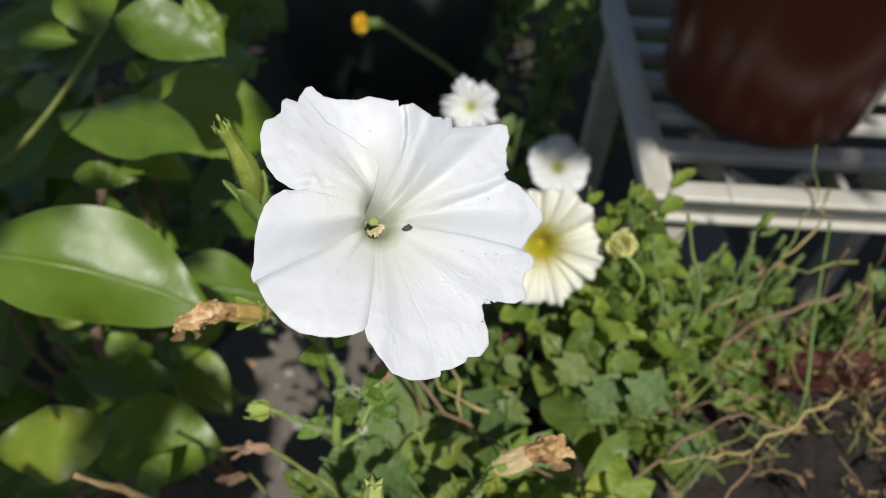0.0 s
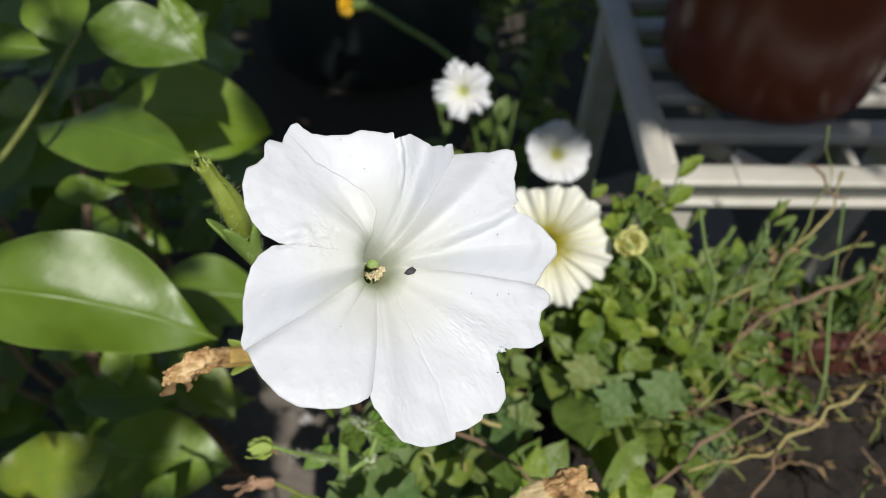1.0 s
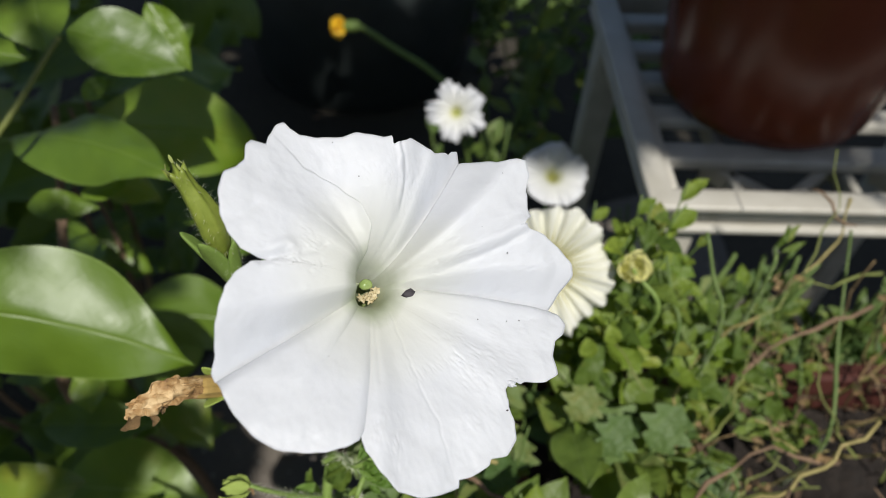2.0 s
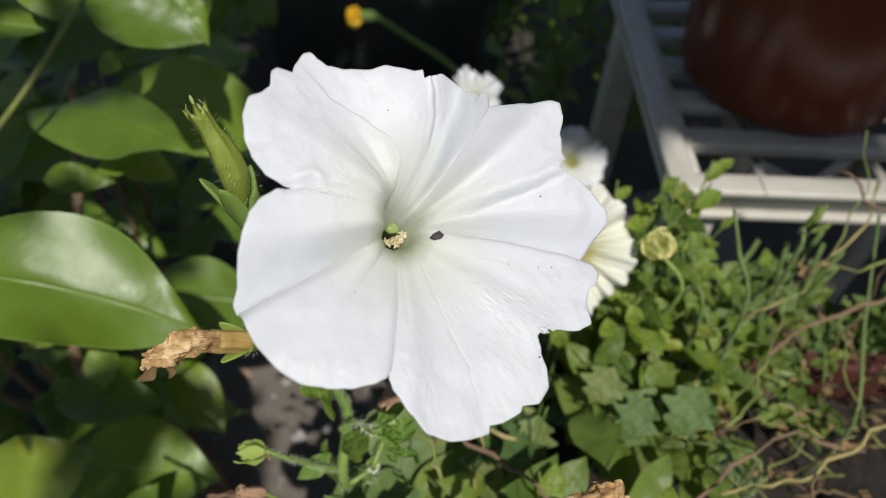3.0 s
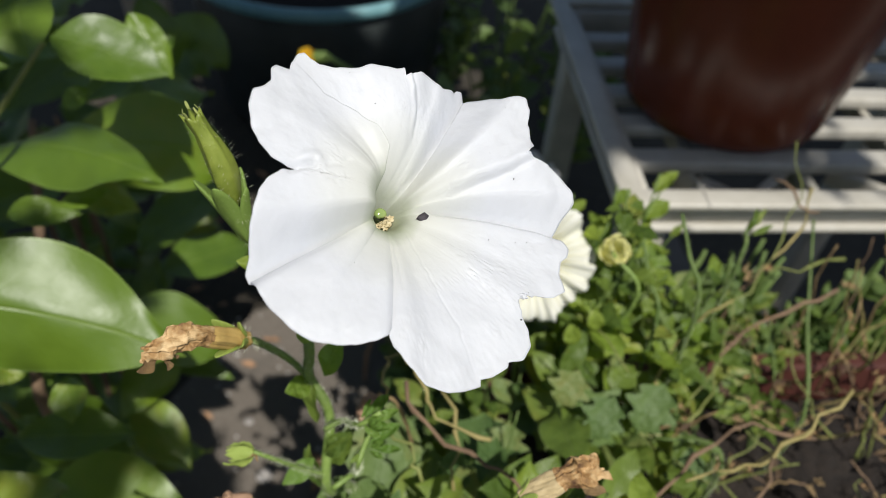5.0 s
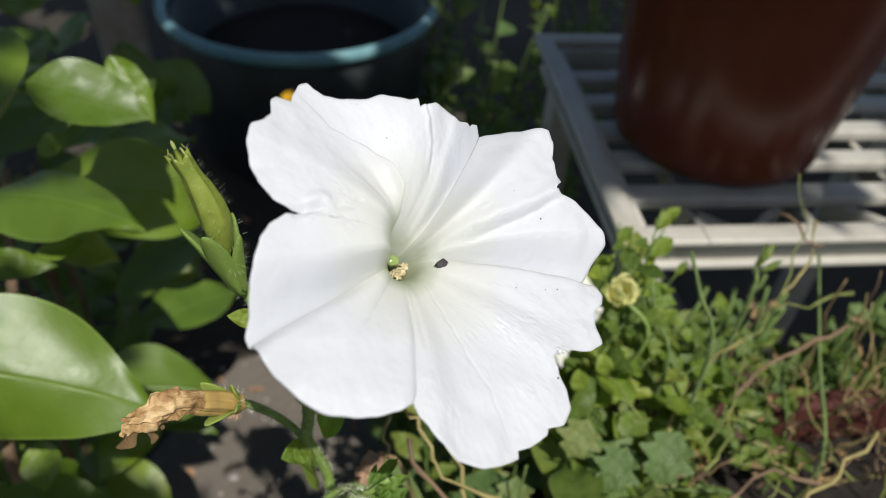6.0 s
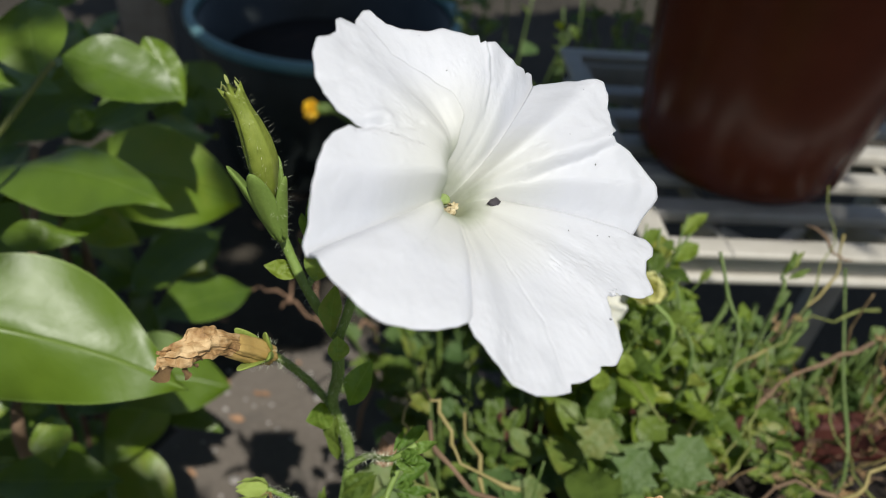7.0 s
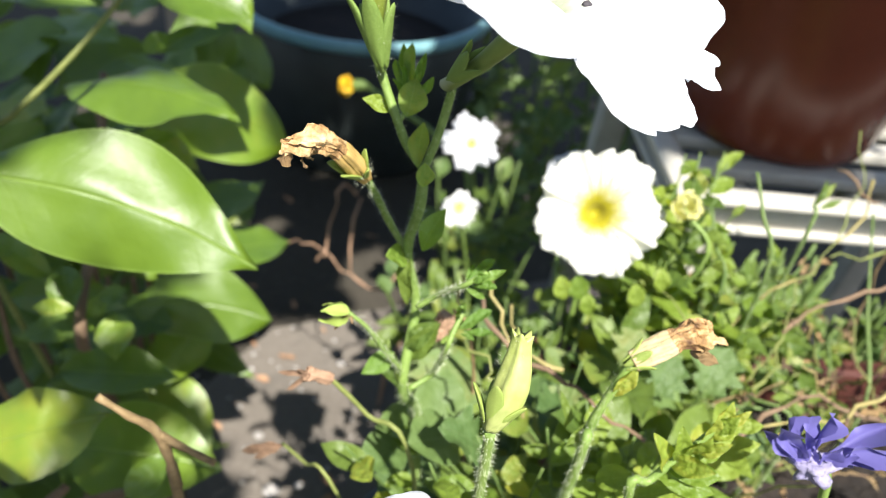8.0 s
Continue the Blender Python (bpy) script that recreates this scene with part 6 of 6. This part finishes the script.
# loose stones and litter on the paving
bm = bmesh.new()
rnd = random.Random(9)
STONES = [(-0.183, 0.575, 0.011), (-0.152, 0.585, 0.006), (-0.215, 0.655, 0.006), (-0.12, 0.79, 0.006)]
for k in range(170):
    c = Vector((rnd.uniform(-0.35, 0.2), rnd.uniform(0.45, 0.86), 0))
    r = rnd.uniform(0.0008, 0.003) * (1.6 if rnd.random() < 0.1 else 1)
    if k < len(STONES):
        c, r = Vector((*STONES[k][:2], 0)), STONES[k][2]
    s = bmesh.ops.create_icosphere(bm, subdivisions=1, radius=r)
    for v in s["verts"]:
        v.co = Vector((v.co.x * 1.2, v.co.y, v.co.z * 0.7)) + c + Vector((0, 0, r * 0.5 + 0.003)) + noise.noise_vector(v.co * 300 + c * 50) * r * 0.4
solid("gravel", bm, M_PEBBLE, "scattered small pebbles on the paving", "gravel", "stuff", False)
bm = bmesh.new()
for _ in range(34):
    c = Vector((rnd.uniform(-0.45, 0.1), rnd.uniform(0.5, 1.3), 0.009))
    b = blade(0.45, 0.5, 0.3, -0.2, 0.08, 0.5, rnd.randrange(99), 0, 5, 3)
    b.transform(Matrix.Translation(c) @ pose(0, 0, 0, rnd.uniform(-10, 10), rnd.uniform(-20, 20), rnd.uniform(0, 360)) @ Matrix.Scale(rnd.uniform(0.01, 0.03), 4))
    me = bpy.data.meshes.new("tmp")
    b.to_mesh(me)
    bm.from_mesh(me)
    b.free()
solid("leaf_litter", bm, M_LITTER, "dry brown fallen petals and leaves", "litter", "stuff", False)

# violet flower low at the front
violet = thing("violet_plant", (0.11, 0.2, SOIL), "plant with a violet-blue two-lipped flower", "plant")
VC = Vector((0.0658, 0.2030, 0.6498))
stem("stalk", [(0.11, 0.2, SOIL), (0.0810, 0.2063, 0.6239), VC + Vector((0, 0.006, -0.006))], 0.0016, 0.0012, violet, None, "", False)
for k, (x, y) in enumerate([(1325, 800), (1350, 770), (1410, 775), (1545, 780), (1565, 810), (1420, 880), (1480, 870), (1380, 830), (1340, 830), (1500, 800), (1390, 760), (1560, 850), (1310, 765), (1430, 745), (1575, 760), (1460, 790), (1365, 800), (1530, 830)]):
    t = VC + Vector((0.00014 * (x - 1440), 0.004 * (k % 3), -0.00018 * (y - 835) + 0.002))
    piece("petal", shared("petal", blade(0.3, 0.72, 1.8, -0.35, 0.1, 0.5, 80 + k, 0, 12, 8, 0.5), M_VIOLET), violet, aim(VC, t, (0.5 * math.sin(2.1 * k), -0.6, 0.6 + 0.5 * math.cos(1.3 * k)), 1.0))
local_part("throat", blob(0.0042, (1.2, 1, 0.8), 4, 1.1, 3), M_LILAC, violet, Matrix.Translation(VC), "pale downy throat")

# another white flower at the very front
front = thing("petunia_plant", (-0.03, 0.22, 0.36), "petunia with a white flower low at the front of the planter", "petunia")
open_flower(front, (-0.0435, 0.1525, 0.6546), (0.2, -0.3, 0.93), 0.03, M_PETAL, 0.5, 6, 0.3)
stem("stalk", [(-0.03, 0.22, 0.36), Vector((-0.0435, 0.1525, 0.6546)) + Vector((0, 0.004, -0.025))], 0.0016, 0.0014, front, None, "", False)

# ---- unseen overhanging tree, added to shade the far part ----
tree = thing("tree", (1.7, -0.7, 0.0), "unseen tree, added overhead to shade the paving", "tree")
bm = bmesh.new()
tube(bm, [(1.7, -0.7, 0.0), (1.66, -0.66, 1.0), (1.5, -0.5, 1.8), (1.2, -0.3, 2.3)], 0.09, 0.06, 12, 8, 0.15)
part("trunk", bm, M_BARK, tree)
for run in ([(1.3, -0.4, 2.15), (0.9, -0.3, 2.2), (0.5, 0.0, 2.2), (0.0, 0.2, 2.2), (-0.6, 0.3, 2.15)], [(1.25, -0.35, 2.25), (1.0, 0.1, 2.25), (0.6, 0.5, 2.2)], [(1.25, -0.35, 2.25), (1.2, 0.3, 2.25), (1.1, 0.6, 2.2)]):
    bm = bmesh.new()
    tube(bm, run, 0.04, 0.012, 8, 8, 0.2)
    part("limb", bm, M_BARK, tree)
bm = bmesh.new()
rnd = random.Random(17)
# openings in the added leaves that let sun onto these small flowers
GAPS = []
for spot, gr in ((MG, 0.052), (SMALL[0][0], 0.09), (SMALL[1][0], 0.06)):
    spot = Vector(spot)
    GAPS.append((spot.x - TO_SUN.x * spot.z / TO_SUN.z, spot.y - TO_SUN.y * spot.z / TO_SUN.z, gr))
# holes left so sun hits the stand's back corner, slats and the tub's rim
GAPS += [(0.055, 1.07, 0.05), (0.29, 0.985, 0.05), (0.26, 0.925, 0.05), (0.34, 0.93, 0.05), (-0.12, 1.47, 0.055), (-0.2, 1.46, 0.05), (-0.44, 1.52, 0.055), (0.0, 1.6, 0.05)]
# holes left so sun reaches some shrub leaves, the stick and the petunia
LIT = []
for spot, gr, flat in [((Vector(b) + Vector(t)) / 2, 0.62 * (Vector(b) - Vector(t)).length, 4.0) for k, b, t, up, w in [SHRUB_SPOTS[i] for i in (0, 1, 3, 15, 16, 17, 18)]] + [((Vector(SHRUB_SPOTS[4][1]) + Vector(SHRUB_SPOTS[4][2])) / 2 - Vector((0.012, 0, 0)), 0.038, 1.0), (Vector((-0.1440, 0.2381, 0.6053)), 0.032, 1.0), (FLOWER.translation, 0.075, 1.0), (BUD_TIP, 0.03, 1.0), (W_TIP, 0.03, 1.0), (CL, 0.03, 1.0), (Vector(FORK), 0.03, 1.0), (Vector(JOINT), 0.03, 1.0)]:
    LIT.append((spot.x - TO_SUN.x * spot.z / TO_SUN.z, spot.y - TO_SUN.y * spot.z / TO_SUN.z, gr, flat))


def in_shade(q):
    """Whether this spot of the paving is meant to lie in the added shade."""
    if any((q.x - gx) ** 2 + (q.y - gy) ** 2 < gr * gr for gx, gy, gr in GAPS):
        return False
    edge = 0.885 - 0.3 * max(0.0, min(1.0, (q.x - 0.5) * 8)) + 0.11 * max(0.0, min(1.0, (-0.24 - q.x) * 12)) - 0.015 * max(0.0, min(1.0, (q.x - 0.05) * 20)) + 0.03 * noise.noise((q.x * 2.5, 0, 2))
    if q.x < -0.232 - 0.055 * max(0.0, min(1.0, (q.y - 0.612) * 25)) - 0.04 * max(0.0, min(1.0, (q.y - 0.66) * 5)) and q.y < edge:
        return not any((q.x - gx) ** 2 + flat * (q.y - gy) ** 2 < gr * gr for gx, gy, gr, flat in LIT)
    return q.y > edge and noise.noise((q.x * 3.1, q.y * 3.1, 4)) < 0.42


for turn in range(34000):
    fine = turn >= 22000
    q = Vector((rnd.uniform(-0.45, 0.15), rnd.uniform(0.45, 1.05), 0)) if fine else Vector((rnd.uniform(-1.7, 1.6), 0.35 + 2.2 * rnd.random(), 0))
    if not fine and -0.42 < q.x < 0.12 and 0.48 < q.y < 1.0:
        continue
    if ((q.x + 0.05) / 1.45) ** 2 + ((q.y - 1.3) / 1.15) ** 2 > 1 + 0.45 * noise.noise((q.x * 2.2, q.y * 2.2, 8)):
        continue
    if not in_shade(q):
        continue
    h = rnd.uniform(1.9, 2.35)
    c = q + TO_SUN * (h / TO_SUN.z)
    a, b = rnd.uniform(0, 6.3), rnd.uniform(-0.5, 0.5)
    x = Vector((math.cos(a), math.sin(a), b)).normalized()
    y = Vector((-math.sin(a), math.cos(a), rnd.uniform(-0.4, 0.4))).normalized()
    n = rnd.uniform(0.014, 0.024) if fine else rnd.uniform(0.03, 0.055)
    v = [bm.verts.new(c + x * (n * p) + y * (n * r) + Vector((0, 0, z * n))) for p, r, z in ((-1.1, 0, 0), (0, 0.55, -0.15), (1.2, 0, -0.3), (0, -0.55, -0.15))]
    bm.faces.new(v)
part("crown", bm, M_SHRUB, tree, "unseen mass of small leaves, added to cast shade")["kind"] = "stuff"
